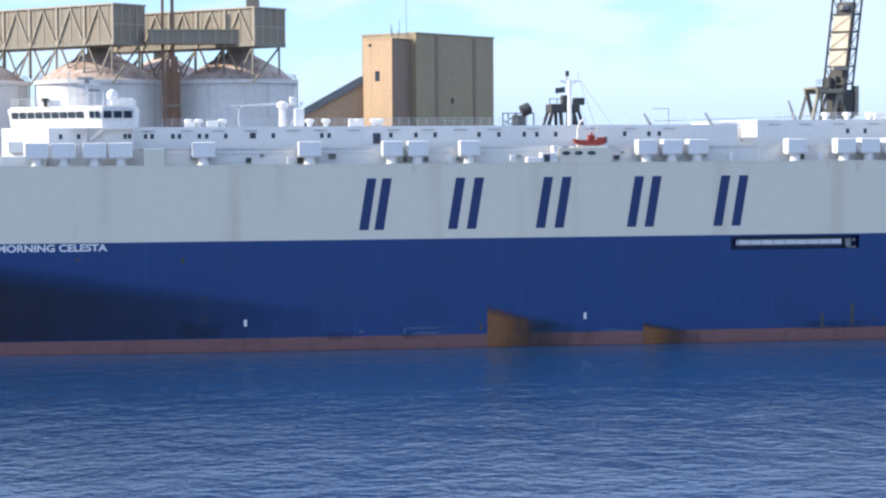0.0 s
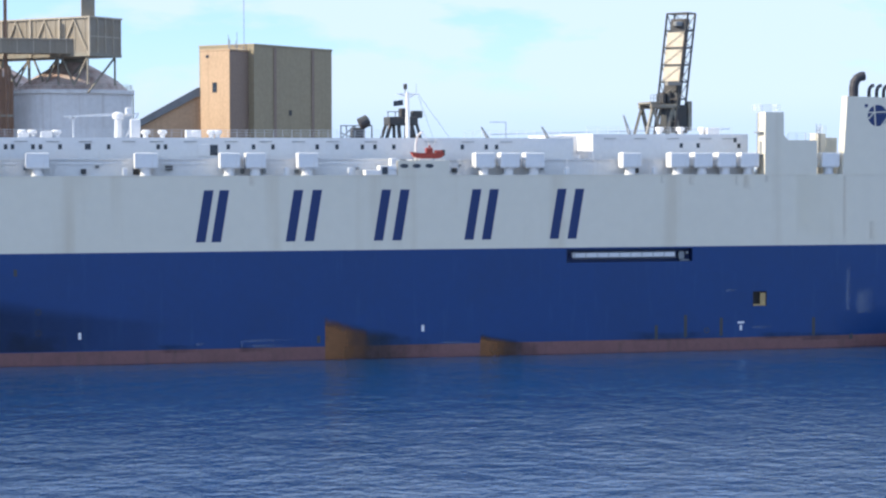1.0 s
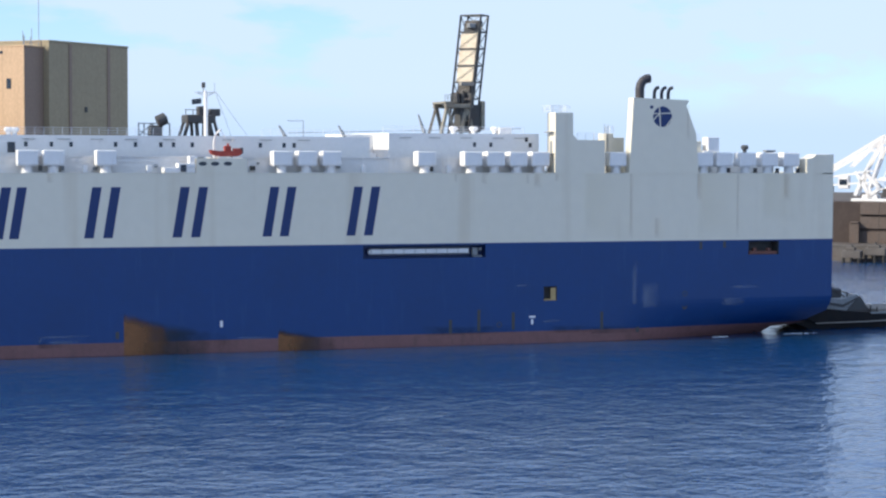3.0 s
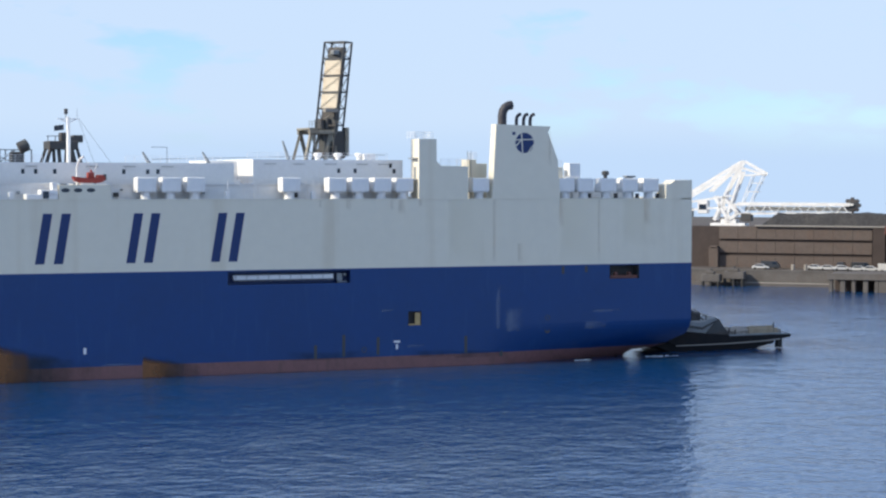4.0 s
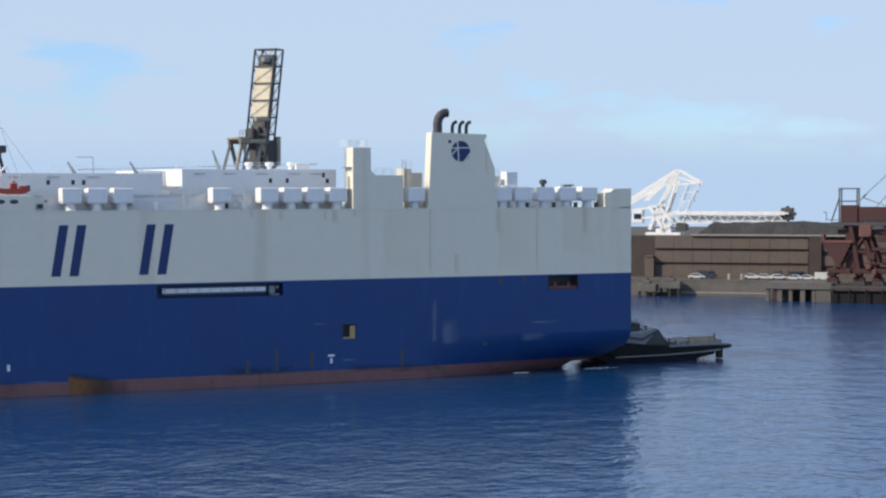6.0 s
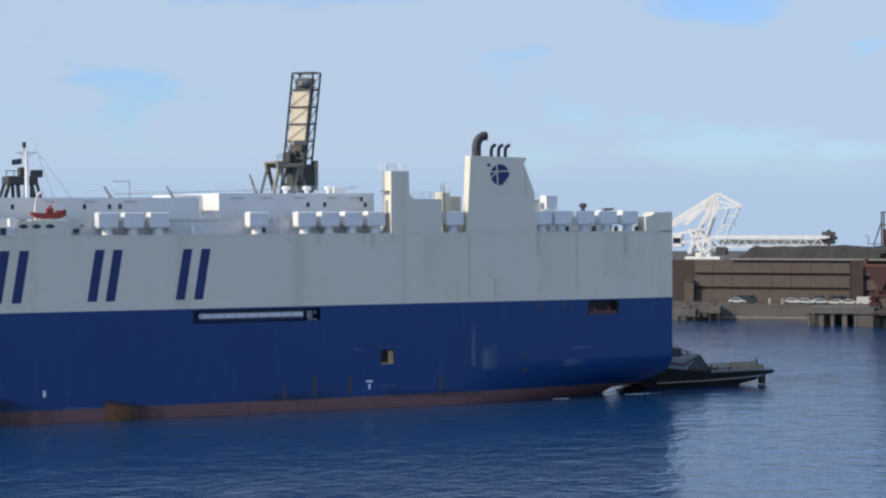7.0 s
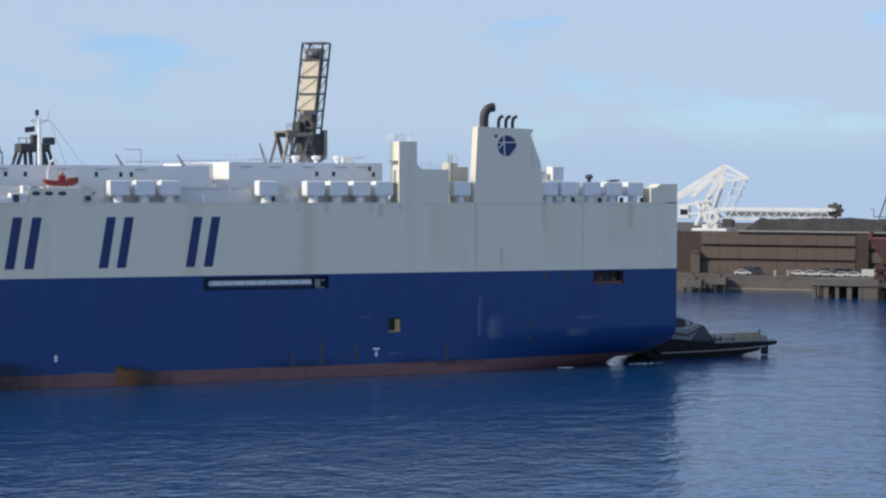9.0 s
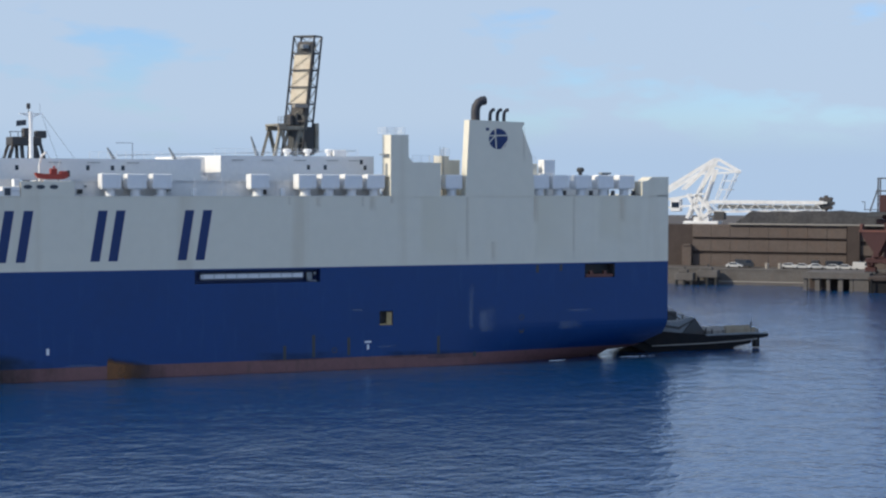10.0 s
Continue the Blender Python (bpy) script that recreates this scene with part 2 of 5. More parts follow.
def bar(bm, a, b, r=0.1, sides=4, r2=None):
    """A straight bar from a to b."""
    a, b = Vector(a), Vector(b)
    d = b - a
    q = d.to_track_quat("Z", "Y").to_matrix()
    rings = []
    for p, rad in ((a, r), (b, r if r2 is None else r2)):
        rings.append([bm.verts.new(p + q @ Vector((math.cos(t) * rad, math.sin(t) * rad, 0)))
                      for t in [math.pi * 2 * (i + 0.5) / sides for i in range(sides)]])
    for i in range(sides):
        j = (i + 1) % sides
        bm.faces.new((rings[0][i], rings[0][j], rings[1][j], rings[1][i]))
    bm.faces.new(rings[0][::-1])
    bm.faces.new(rings[1])
    return bm


def bars(segments, r=0.1, sides=4):
    bm = bmesh.new()
    for a, b in segments:
        bar(bm, a, b, r, sides)
    return bm


def lathe(profile, sides=24, center=(0, 0, 0)):
    """A turned shape from (radius, height) pairs."""
    bm = bmesh.new()
    rings = []
    for r, z in profile:
        rings.append([bm.verts.new((center[0] + r * math.cos(math.tau * i / sides), center[1] + r * math.sin(math.tau * i / sides), center[2] + z)) for i in range(sides)])
    for a, b in zip(rings, rings[1:]):
        for i in range(sides):
            j = (i + 1) % sides
            bm.faces.new((a[i], a[j], b[j], b[i]))
    bm.faces.new(rings[0][::-1])
    bm.faces.new(rings[-1])
    bmesh.ops.remove_doubles(bm, verts=bm.verts, dist=1e-4)
    return bm


def prism(outline, y0, y1):
    """An outline in x and z, pushed from y0 to y1."""
    bm = bmesh.new()
    a = [bm.verts.new((x, y0, z)) for x, z in outline]
    b = [bm.verts.new((x, y1, z)) for x, z in outline]
    n = len(outline)
    bm.faces.new(a)
    bm.faces.new(b[::-1])
    for i in range(n):
        j = (i + 1) % n
        bm.faces.new((a[i], b[i], b[j], a[j]))
    return bm


def tube(points, r, sides=10):
    """A bent pipe through points."""
    bm = bmesh.new()
    pts = [Vector(p) for p in points]
    rings = []
    for i, p in enumerate(pts):
        d = (pts[min(i + 1, len(pts) - 1)] - pts[max(i - 1, 0)]).normalized()
        side = d.cross(Vector((0, 1, 0))).normalized()
        up = side.cross(d)
        rings.append([bm.verts.new(p + (side * math.cos(math.tau * k / sides) + up * math.sin(math.tau * k / sides)) * r) for k in range(sides)])
    for a, b in zip(rings, rings[1:]):
        for k in range(sides):
            j = (k + 1) % sides
            bm.faces.new((a[k], a[j], b[j], b[k]))
    bm.faces.new(rings[0][::-1])
    bm.faces.new(rings[-1])
    return bm


# ---- water ----
bm = bmesh.new()
box(bm, -5000, 5000, -3000, 6000, -12, 0)
water = tagged(part("water", bm, WATER), "dark blue harbour water with small wind ripples", "water", kind="structure")



def foam(x, y, along, across, seed):
    """A low raft of foam lumps, thinner towards its ends."""
    rng = random.Random(seed)
    bm = bmesh.new()
    for i in range(46):
        u = rng.uniform(-1, 1)
        px, py = x + u * along, y + rng.gauss(0, 0.45) * across * (1.1 - abs(u))
        r = rng.uniform(0.06, 0.24) * (1.15 - abs(u))
        ring = [bm.verts.new((px + r * 1.9 * math.cos(a), py + r * math.sin(a), -0.01)) for a in [math.tau * k / 7 + rng.uniform(-0.3, 0.3) for k in range(7)]]
        tip = bm.verts.new((px, py, 0.05 + 0.14 * r))
        for k in range(7):
            bm.faces.new((ring[k], ring[(k + 1) % 7], tip))
    return tagged(part("foam", bm, FOAM), "white churned foam floating beside the stern", "foam", kind="stuff")


foam(132.9, 1.2, 1.6, 0.5, 3)
foam(147.6, 2.6, 3.2, 0.8, 7)

# ---- the ship ----
BOW, STERN, BEAM, DECK = -48.5, 151.6, 32.2, 25.25


def side_y(x, z):
    """How far the near side of the hull lies inside the flat of the side."""
    y = 0.0
    low = max(0.0, 1 - z / 15.0)
    if x < 22:
        y += 1.0 * min(1.0, (22 - x) / 48.0) ** 1.5 * low ** 1.5
    if x < -26:
        k = (-26 - x) / 22.5
        y += 15.0 * k ** (2.4 - 1.2 * low) * (0.80 + 0.20 * low)
    if x > 114 and z < 6.2:
        k = (x - 114) / 37.6
        y += 9.5 * k ** 1.3 * max(0.0, (6.2 - z) / 6.2) ** 1.9
    return min(y, 16.0)


def bottom_z(x):
    """The hull's underside, which lifts clear of the water under the stern."""
    return -6.0 if x < 142.0 else -6.0 + 7.0 * min(1.0, (x - 142.0) / 1.2) + 0.5 * max(0.0, (x - 143.2) / 8.4) + 2.2 * max(0.0, (x - 146.6) / 5.0) ** 2


HOLES = ((75.3, 94.0, 12.9, 14.75), (103.2, 105.3, 6.3, 8.4), (137.0, 142.2, 12.7, 14.8))


def hull_band(z0, z1, steps, far):
    xs = [BOW + (STERN - BOW) * i / 100 for i in range(101)]
    zs = [z0 + (z1 - z0) * i / steps for i in range(steps + 1)]
    for a, b, c, d in HOLES:
        if z0 < d < z1 and not far:
            xs, zs = xs + [a, b], zs + [c, d]
    xs, zs = sorted(set(xs)), sorted(set(zs))
    verts, faces = [], []
    for x in xs:
        for z in zs:
            zz = max(z, min(bottom_z(x), z1))
            y = side_y(x, zz)
            verts.append((x, BEAM - y if far else y, zz))
    n = len(zs)
    for i in range(len(xs) - 1):
        for k in range(n - 1):
            cx, cz = (xs[i] + xs[i + 1]) / 2, (zs[k] + zs[k + 1]) / 2
            if not far and any(a < cx < b and c < cz < d for a, b, c, d in HOLES):
                continue
            if cz < bottom_z(cx) - (z1 - z0) / steps:
                continue
            f = (i * n + k, (i + 1) * n + k, (i + 1) * n + k + 1, i * n + k + 1)
            faces.append(f[::-1] if far else f)
    return verts, faces


def hull_part(name, z0, z1, steps, mat, parent, label):
    v1, f1 = hull_band(z0, z1, steps, False)
    v2, f2 = hull_band(z0, z1, steps, True)
    k = len(v1)
    verts, faces = v1 + v2, f1 + [tuple(i + k for i in f) for f in f2]
    zs = [z0 + (z1 - z0) * i / steps for i in range(steps + 1)]
    zs = [z for z in zs if z >= bottom_z(STERN) - (z1 - z0) / steps]
    for a, b in zip(zs, zs[1:]):
        a, b = max(a, bottom_z(STERN)), max(b, bottom_z(STERN))
        if b - a > 0.01:
            k = len(verts)
            for z in (a, b):
                verts += [(STERN, side_y(STERN, z), z), (STERN, BEAM - side_y(STERN, z), z)]
            faces.append((k, k + 1, k + 3, k + 2))
    return part(name, mesh_from(name, verts, faces), mat, parent, label)


ship = thing("car_carrier", "large moored car carrier with a blue and off-white hull", "ship")
hull_part("upper_hull", 15.0, DECK, 5, HULL_WHITE, ship, "off-white hull plating with rust runs")
hull_part("lower_hull", 1.8, 15.0, 22, HULL_BLUE, ship, "deep blue hull plating, scuffed near the water")
hull_part("boot_topping", -6.0, 1.8, 12, BOOT, ship, "faded red-brown band at the waterline")
# main deck
xs = [BOW + (STERN - BOW) * i / 60 for i in range(61)]
verts = [(x, y, DECK - 0.15) for x in xs for y in (side_y(x, 25) + 0.02, BEAM - side_y(x, 25) - 0.02)]
part("main_deck", mesh_from("main_deck", verts, [(2 * i, 2 * i + 2, 2 * i + 3, 2 * i + 1) for i in range(60)]), DECK_PAINT, ship)
# Closed body inside the hull, added to keep sky out of the reflections.
part("inner_bottom", boxes((118, 141.1, 8.5, 23.7, -6, 2.6), bevel=0.5), BOOT, ship)


def lettering(text, height, length, m, mat, parent, name="ship_name"):
    """Words in the built-in font as a thin mesh."""
    cu = bpy.data.curves.new(name, "FONT")
    cu.body, cu.size, cu.extrude, cu.offset = text, 1.0, 0.004, 0.030
    ob = new(name, cu)
    bpy.context.view_layer.update()
    me = bpy.data.meshes.new_from_object(ob.evaluated_get(bpy.context.evaluated_depsgraph_get()))
    bpy.data.objects.remove(ob)
    co = [v.co for v in me.vertices]
    x0, x1 = min(c.x for c in co), max(c.x for c in co)
    y0, y1 = min(c.y for c in co), max(c.y for c in co)
    for v in me.vertices:
        v.co = ((v.co.x - x0) / (x1 - x0) * length, (v.co.y - y0) / (y1 - y0) * height, v.co.z)
    me.materials.clear()
    return part(name, me, mat, parent, "white block lettering of the ship's name", m)


UPRIGHT = Matrix.Rotation(radians(90), 4, "X")
lettering("MORNING CELESTA", 1.0, 14.4, Matrix.Translation((-24.85, -0.012, 13.86)) @ UPRIGHT, MARK_WHITE, ship)

# pairs of slanted dark blue bars on the white side
LEAN = 1.15


def slanted_bar(x0, x1, z0, z1):
    """A slanted bar, 2 cm thick."""
    return prism([(x0, z0), (x1, z0), (x1 + LEAN, z1), (x0 + LEAN, z1)], -0.02, 0.0)


for x0, x1 in ((23.3, 26.7), (35.5, 39.4), (47.7, 51.6), (60.5, 64.3), (72.8, 76.7)):
    part("side_marking", slanted_bar(x0, x0 + 1.3, 16.28, 23.3), MARK_BLUE, ship, "slanted dark blue bar painted on the side")
    part("side_marking", slanted_bar(x1 - 1.3, x1, 16.28, 23.3), MARK_BLUE, ship, "slanted dark blue bar painted on the side")

# draught and tug marks
for x, z, w, h in ((7.8, 3.9, 0.4, 0.9), (54.6, 4.05, 0.4, 0.9), (101.4, 3.2, 0.35, 0.75), (101.4, 3.95, 1.0, 0.3)):
    part("hull_mark", boxes((x - w / 2, x + w / 2, -0.015, 0.0, z - h / 2, z + h / 2)), MARK_WHITE, ship)
# welded-on discharge openings
for x, z in ((2.4, 7.2), (2.4, 4.4), (126.3, 6.9), (126.3, 4.9), (96.2, 2.9)):
    y = side_y(x, z)
    part("discharge_port", lathe([(0.42, 0), (0.42, 0.05), (0.30, 0.05), (0.30, 0.01)], 12), DARK_STEEL, ship, m=Matrix.Translation((x, y + 0.02, z)) @ UPRIGHT)
for x, z, h in ((98.4, 3.4, 2.6), (112.6, 3.2, 2.6), (93.0, 3.6, 3.2), (118.6, 2.4, 2.4), (128.9, 14.2, 1.2), (132.9, 14.3, 1.0), (-0.5, 12.8, 1.6), (40.0, 2.8, 1.0), (-14.4, 13.0, 1.0), (88.6, 2.8, 2.0)):
    part("rubbing_stain", boxes((x - 0.24, x + 0.24, side_y(x, z - h / 2) - 0.012, side_y(x, z) + 0.05, z - h / 2, z + h / 2)), DARK_STEEL, ship, "dark worn fender mark on the hull")


def worn(name, color, edge_u=1.1, slope=0.55, soft=0.25, strength=1.0, rough=0.75, ragged=0.5, size=1.2, fade=0.0, flip=False):
    """Rust, scraped paint or another tone that covers a patch densely at one end and thins out to the other."""
    m = bpy.data.materials.new(name)
    m.use_nodes = True
    nt = m.node_tree
    bsdf = nt.nodes["Principled BSDF"]
    bsdf.inputs["Roughness"].default_value = rough
    tc = nt.nodes.new("ShaderNodeTexCoord")
    sep = nt.nodes.new("ShaderNodeSeparateXYZ")
    nt.links.new(tc.outputs["Generated"], sep.inputs[0])
    noise_ = nt.nodes.new("ShaderNodeTexNoise")
    noise_.inputs["Scale"].default_value, noise_.inputs["Detail"].default_value = 1 / size, 6.0
    nt.links.new(tc.outputs["Object"], noise_.inputs[0])

    def calc(op, a, b):
        n = nt.nodes.new("ShaderNodeMath")
        n.operation = op
        for i, v in enumerate((a, b)):
            if isinstance(v, (int, float)):
                n.inputs[i].default_value = v
            else:
                nt.links.new(v, n.inputs[i])
        return n.outputs[0]

    up = calc("SUBTRACT", 1.0, sep.outputs[2]) if flip else sep.outputs[2]
    jitter = calc("MULTIPLY", calc("SUBTRACT", noise_.outputs[0], 0.5), ragged)
    left = calc("SUBTRACT", edge_u, calc("ADD", sep.outputs[0], jitter))
    top = calc("SUBTRACT", calc("SUBTRACT", 1.0, calc("MULTIPLY", sep.outputs[0], slope)), calc("ADD", up, calc("MULTIPLY", jitter, 0.3)))
    low = calc("MINIMUM", calc("DIVIDE", left, soft * 2.5), calc("DIVIDE", top, soft))
    if fade:
        low = calc("MINIMUM", low, calc("DIVIDE", calc("ADD", sep.outputs[0], calc("MULTIPLY", jitter, 0.3)), fade))
    cover = nt.nodes.new("ShaderNodeMath")
    cover.operation, cover.use_clamp = "MULTIPLY", True
    nt.links.new(low, cover.inputs[0])
    cover.inputs[1].default_value = 1.0
    nt.links.new(calc("MULTIPLY", cover.outputs[0], strength), bsdf.inputs["Alpha"])
    tone = nt.nodes.new("ShaderNodeMix")
    tone.data_type = "RGBA"
    tone.inputs[6].default_value, tone.inputs[7].default_value = (*[c * 0.5 for c in color], 1), (*[min(1, c * 1.5) for c in color], 1)
    nt.links.new(noise_.outputs[0], tone.inputs[0])
    nt.links.new(tone.outputs[2], bsdf.inputs["Base Color"])
    return m


RUST = worn("orange_rust", (0.23, 0.105, 0.04), 0.85, 0.45, 0.25, 0.85, ragged=0.8)
WEED = worn("green_black_wear", (0.020, 0.028, 0.030), 0.95, 0.60, 0.30, 0.75, ragged=0.7, size=2.0)
SCRAPE = worn("pale_scrape", (0.30, 0.36, 0.48), 1.0, 0.0, 0.8, 0.75, ragged=3.6, size=0.3, fade=0.3)
DIRT = worn("dark_scuff", (0.02, 0.03, 0.05), 1.1, 0.2, 0.7, 0.6, ragged=1.8, size=1.5, fade=0.45)


def patch(name, x0, x1, z0, z1, mat, label, lift=0.010):
    n, k = (40, 12) if x1 - x0 > 30 else (8, 4)
    verts, faces = [], []
    for i in range(n + 1):
        for j in range(k + 1):
            x, z = x0 + (x1 - x0) * i / n, z0 + (z1 - z0) * j / k
            verts.append((x, side_y(x, z) - lift, z))
    for i in range(n):
        for j in range(k):
            a = i * (k + 1) + j
            faces.append((a, a + k + 1, a + k + 2, a + 1))
    ob = part(name, mesh_from(name, verts, faces), mat, ship, label)
    return ob


patch("worn_patch", 40.95, 56.0, 0.0, 5.8, WEED, "dark green weed stain fading across the hull", 0.008)
patch("rust_patch", 40.9, 48.5, 0.0, 5.9, RUST, "brown rust patch with a sharp edge", 0.016)
patch("worn_patch", 62.9, 72.5, 0.0, 3.2, WEED, "dark green weed stain fading across the hull", 0.008)
patch("rust_patch", 62.8, 68.8, 0.0, 2.9, RUST, "brown rust patch with a sharp edge", 0.016)
for x0, x1, z0, z1 in ((29.3, 36.5, 2.65, 3.0), (29.3, 29.7, 2.0, 2.9), (98.9, 101.0, 8.5, 8.8), (132.6, 136.6, 5.0, 6.2), (117.6, 118.4, 5.5, 12.0), (119.2, 122.0, 5.0, 8.6), (23.0, 24.6, 2.3, 2.7),
                       (134.0, 139.0, 7.6, 8.0), (57.0, 62.0, 1.85, 2.15), (103.0, 106.0, 3.1, 3.4), (30.5, 36.0, 1.9, 2.3)):
    patch("scraped_paint", x0, x1, z0, z1, SCRAPE, "pale scraped paint streak")
for x0, x1, z0, z1 in ((18.0, 24.0, 1.4, 2.6), (84.0, 99.0, 1.6, 3.0), (-2.0, 6.0, 1.9, 4.6), (104.0, 112.0, 1.5, 2.6), (110.0, 119.0, 1.2, 2.4), (28.6, 33.0, 1.3, 2.2)):
    patch("dark_scuff", x0, x1, z0, z1, DIRT, "dark scuffed band above the waterline", 0.006)


def pocket(name, x0, x1, z0, z1, depth, mat, label):
    """A recess behind an opening of the hull."""
    bm = bmesh.new()
    y0 = 0.0
    a = [bm.verts.new((x, y0, z)) for x, z in ((x0, z0), (x1, z0), (x1, z1), (x0, z1))]
    b = [bm.verts.new((x, depth, z)) for x, z in ((x0, z0), (x1, z0), (x1, z1), (x0, z1))]
    bm.faces.new(b[::-1])
    for i in range(4):
        j = (i + 1) % 4
        bm.faces.new((a[j], a[i], b[i], b[j]))
    return part(name, bm, mat, ship, label)


gangway = pocket("gangway_recess", 75.3, 94.0, 12.9, 14.75, 1.6, MARK_BLUE, "long dark recess that holds the gangway")
part("gangway", boxes((76.3, 91.6, 0.5, 1.2, 13.55, 14.2), bevel=0.05), MARK_WHITE, gangway, "stowed pale grey accommodation ladder")
part("gangway_rail", bars([((76.3, 0.45, 14.32), (91.6, 0.45, 14.32)), ((76.3, 0.45, 13.42), (91.6, 0.45, 13.42))] + [((76.6 + i * 1.66, 0.45, 13.42), (76.6 + i * 1.66, 0.45, 14.32)) for i in range(10)], 0.04), GREY_STEEL, gangway)
part("winch", boxes((92.1, 92.9, 0.4, 1.0, 13.2, 14.3), (93.1, 93.5, 0.3, 0.8, 13.9, 14.3), (92.2, 93.6, 0.2, 0.9, 12.95, 13.15), bevel=0.05), GREY_STEEL, gangway)
pilot = pocket("pilot_door_recess", 103.2, 105.3, 6.3, 8.4, 1.0, DARK_STEEL, "open pilot door in the hull")
part("door_leaf", boxes((104.35, 105.2, 0.1, 0.2, 6.4, 8.2), bevel=0.03), YELLOW, pilot, "yellow inner door leaf")
part("door_sill", boxes((103.3, 105.2, 0.05, 0.3, 6.32, 6.55)), YELLOW, pilot)
mooring = pocket("mooring_opening", 137.0, 142.2, 12.7, 14.8, 2.0, DARK_STEEL, "dark mooring opening with rusty rollers")
part("roller_fairlead", boxes((137.2, 142.0, 0.15, 0.9, 12.72, 13.2), (138.0, 138.5, 0.2, 0.8, 13.2, 13.7), (140.4, 140.9, 0.2, 0.8, 13.2, 13.7), bevel=0.04), RUST_PALE, mooring, "rusty roller fairlead")

RUN = worn("rust_run", (0.50, 0.28, 0.11), 1.0, 0.0, 0.9, 0.42, ragged=0.9, size=0.8, fade=0.5, flip=True)
# Dark navy tone, densest low at the bow, thinning aft and upwards.
BOW_DARK = worn("dark_bow_tone", (0.005, 0.010, 0.030), 1.0, 0.72, 0.45, 0.92, rough=0.5, ragged=0.35, size=6.0)
patch("dark_bow", -26.2, 22.0, 1.9, 13.0, BOW_DARK, "dark tone low on the bow, thinning aft and upwards", 0.05)
for x, w, z0, z1 in ((102.2, 0.7, 23.0, 25.1), (128.6, 0.5, 21.0, 25.2), (143.6, 0.7, 21.0, 25.1),
                     (31.0, 0.5, 23.8, 25.1), (93.8, 0.5, 23.6, 25.1),):
    patch("rust_run", x - w, x + w, z0, z1, RUN, "brown rust run below the deck edge")

STAIN = worn("yellowed_paint", (0.74, 0.60, 0.32), 1.0, 0.0, 1.2, 0.24, ragged=0.6, size=3.0, fade=0.3, flip=True)
for x0, x1, z0, z1 in ((128.2, 136.5, 15.1, 25.1), (109.5, 117.4, 15.1, 25.1), (139.0, 147.0, 17.5, 25.1)):
    patch("yellowed_paint", x0, x1, z0, z1, STAIN, "yellowed weathered paint below the deck edge", 0.007)
for x, w, z0, z1 in ((105.2, 0.35, 24.0, 25.1), (100.6, 0.3, 23.6, 25.1), (117.3, 0.35, 15.2, 25.1), (135.1, 0.25, 15.3, 25.1), (126.6, 0.3, 30.2, 35.6), (121.6, 0.5, 15.2, 18.4), (89.4, 0.3, 23.9, 25.1)):
    patch("rust_run", x - w, x + w, z0, z1, RUN, "brown rust run below the deck edge", 0.013)

# ---- casings flush with the side ----
part("side_block", prism([(-5.45, 25.1), (-2.76, 25.1), (-2.76, 27.45), (-5.45, 27.45)], 0.0, 3.4), HULL_WHITE, ship)
bm = boxes((-48.0 + 24, STERN - 2, -0.04, 0.10, 25.12, 25.27))
part("deck_edge_bar", bm, HULL_WHITE, ship)
station = part("boat_station", prism([(51.06, 25.2), (58.35, 25.2), (58.35, 27.3), (51.06, 27.3)], 0.0, 4.5), HULL_WHITE, ship, "off-white raised block under the rescue boat")
for x in (52.0, 53.75, 55.55):
    bm = lathe([(0.30, 0), (0.30, 0.03)], 14)
    part("oval_opening", bm, GLASS, station, m=Matrix.Translation((x, 0.0, 26.55)) @ UPRIGHT @ Matrix.Diagonal((2.0, 1.0, 1.0, 1.0)))
part("mooring_platform", boxes((46.6, 51.0, 0.2, 2.4, 25.25, 26.0), (48.6, 51.0, 0.1, 2.4, 26.0, 26.6), (50.2, 51.0, 0.3, 2.0, 26.6, 27.6), bevel=0.06), DECK_WHITE, ship)
part("platform_door", boxes((48.9, 49.7, 0.05, 0.12, 25.4, 26.4)), GLASS, ship)

tower = part("stair_tower", prism([(104.9, 25.1), (112.9, 25.1), (112.9, 30.15), (108.4, 30.2), (107.75, 30.9), (107.7, 34.2), (104.9, 34.2)], 0.0, 3.0), HULL_WHITE, ship, "off-white stair tower with a stepped top")
casing = part("funnel_casing", prism([(116.9, 25.1), (128.4, 25.1), (127.9, 31.2), (126.2, 35.4), (126.6, 36.1), (126.55, 36.3), (117.5, 36.55)], 0.0, 1.9), HULL_WHITE, ship, "off-white funnel casing with a slanted aft edge")
stern_block = part("stern_block", prism([(146.9, 25.1), (STERN, 25.1), (STERN, 28.15), (148.6, 28.1), (147.9, 27.6), (146.9, 27.4)], 0.0, 3.0), HULL_WHITE, ship)
part("vent_house", boxes((127.6, 130.1, 2.6, 6, 25.3, 30.1), bevel=0.05), HULL_WHITE, ship)
part("fan_box", boxes((130.9, 132.8, 2.0, 4.0, 28.6, 30.7), (130.2, 132.8, 1.9, 4.1, 28.4, 28.6), bevel=0.05), DECK_WHITE, ship)
part("fan_box_leg", bars([((131.8, 3, 25.2), (131.8, 3, 28.5))], 0.25, 8), DECK_WHITE, ship)

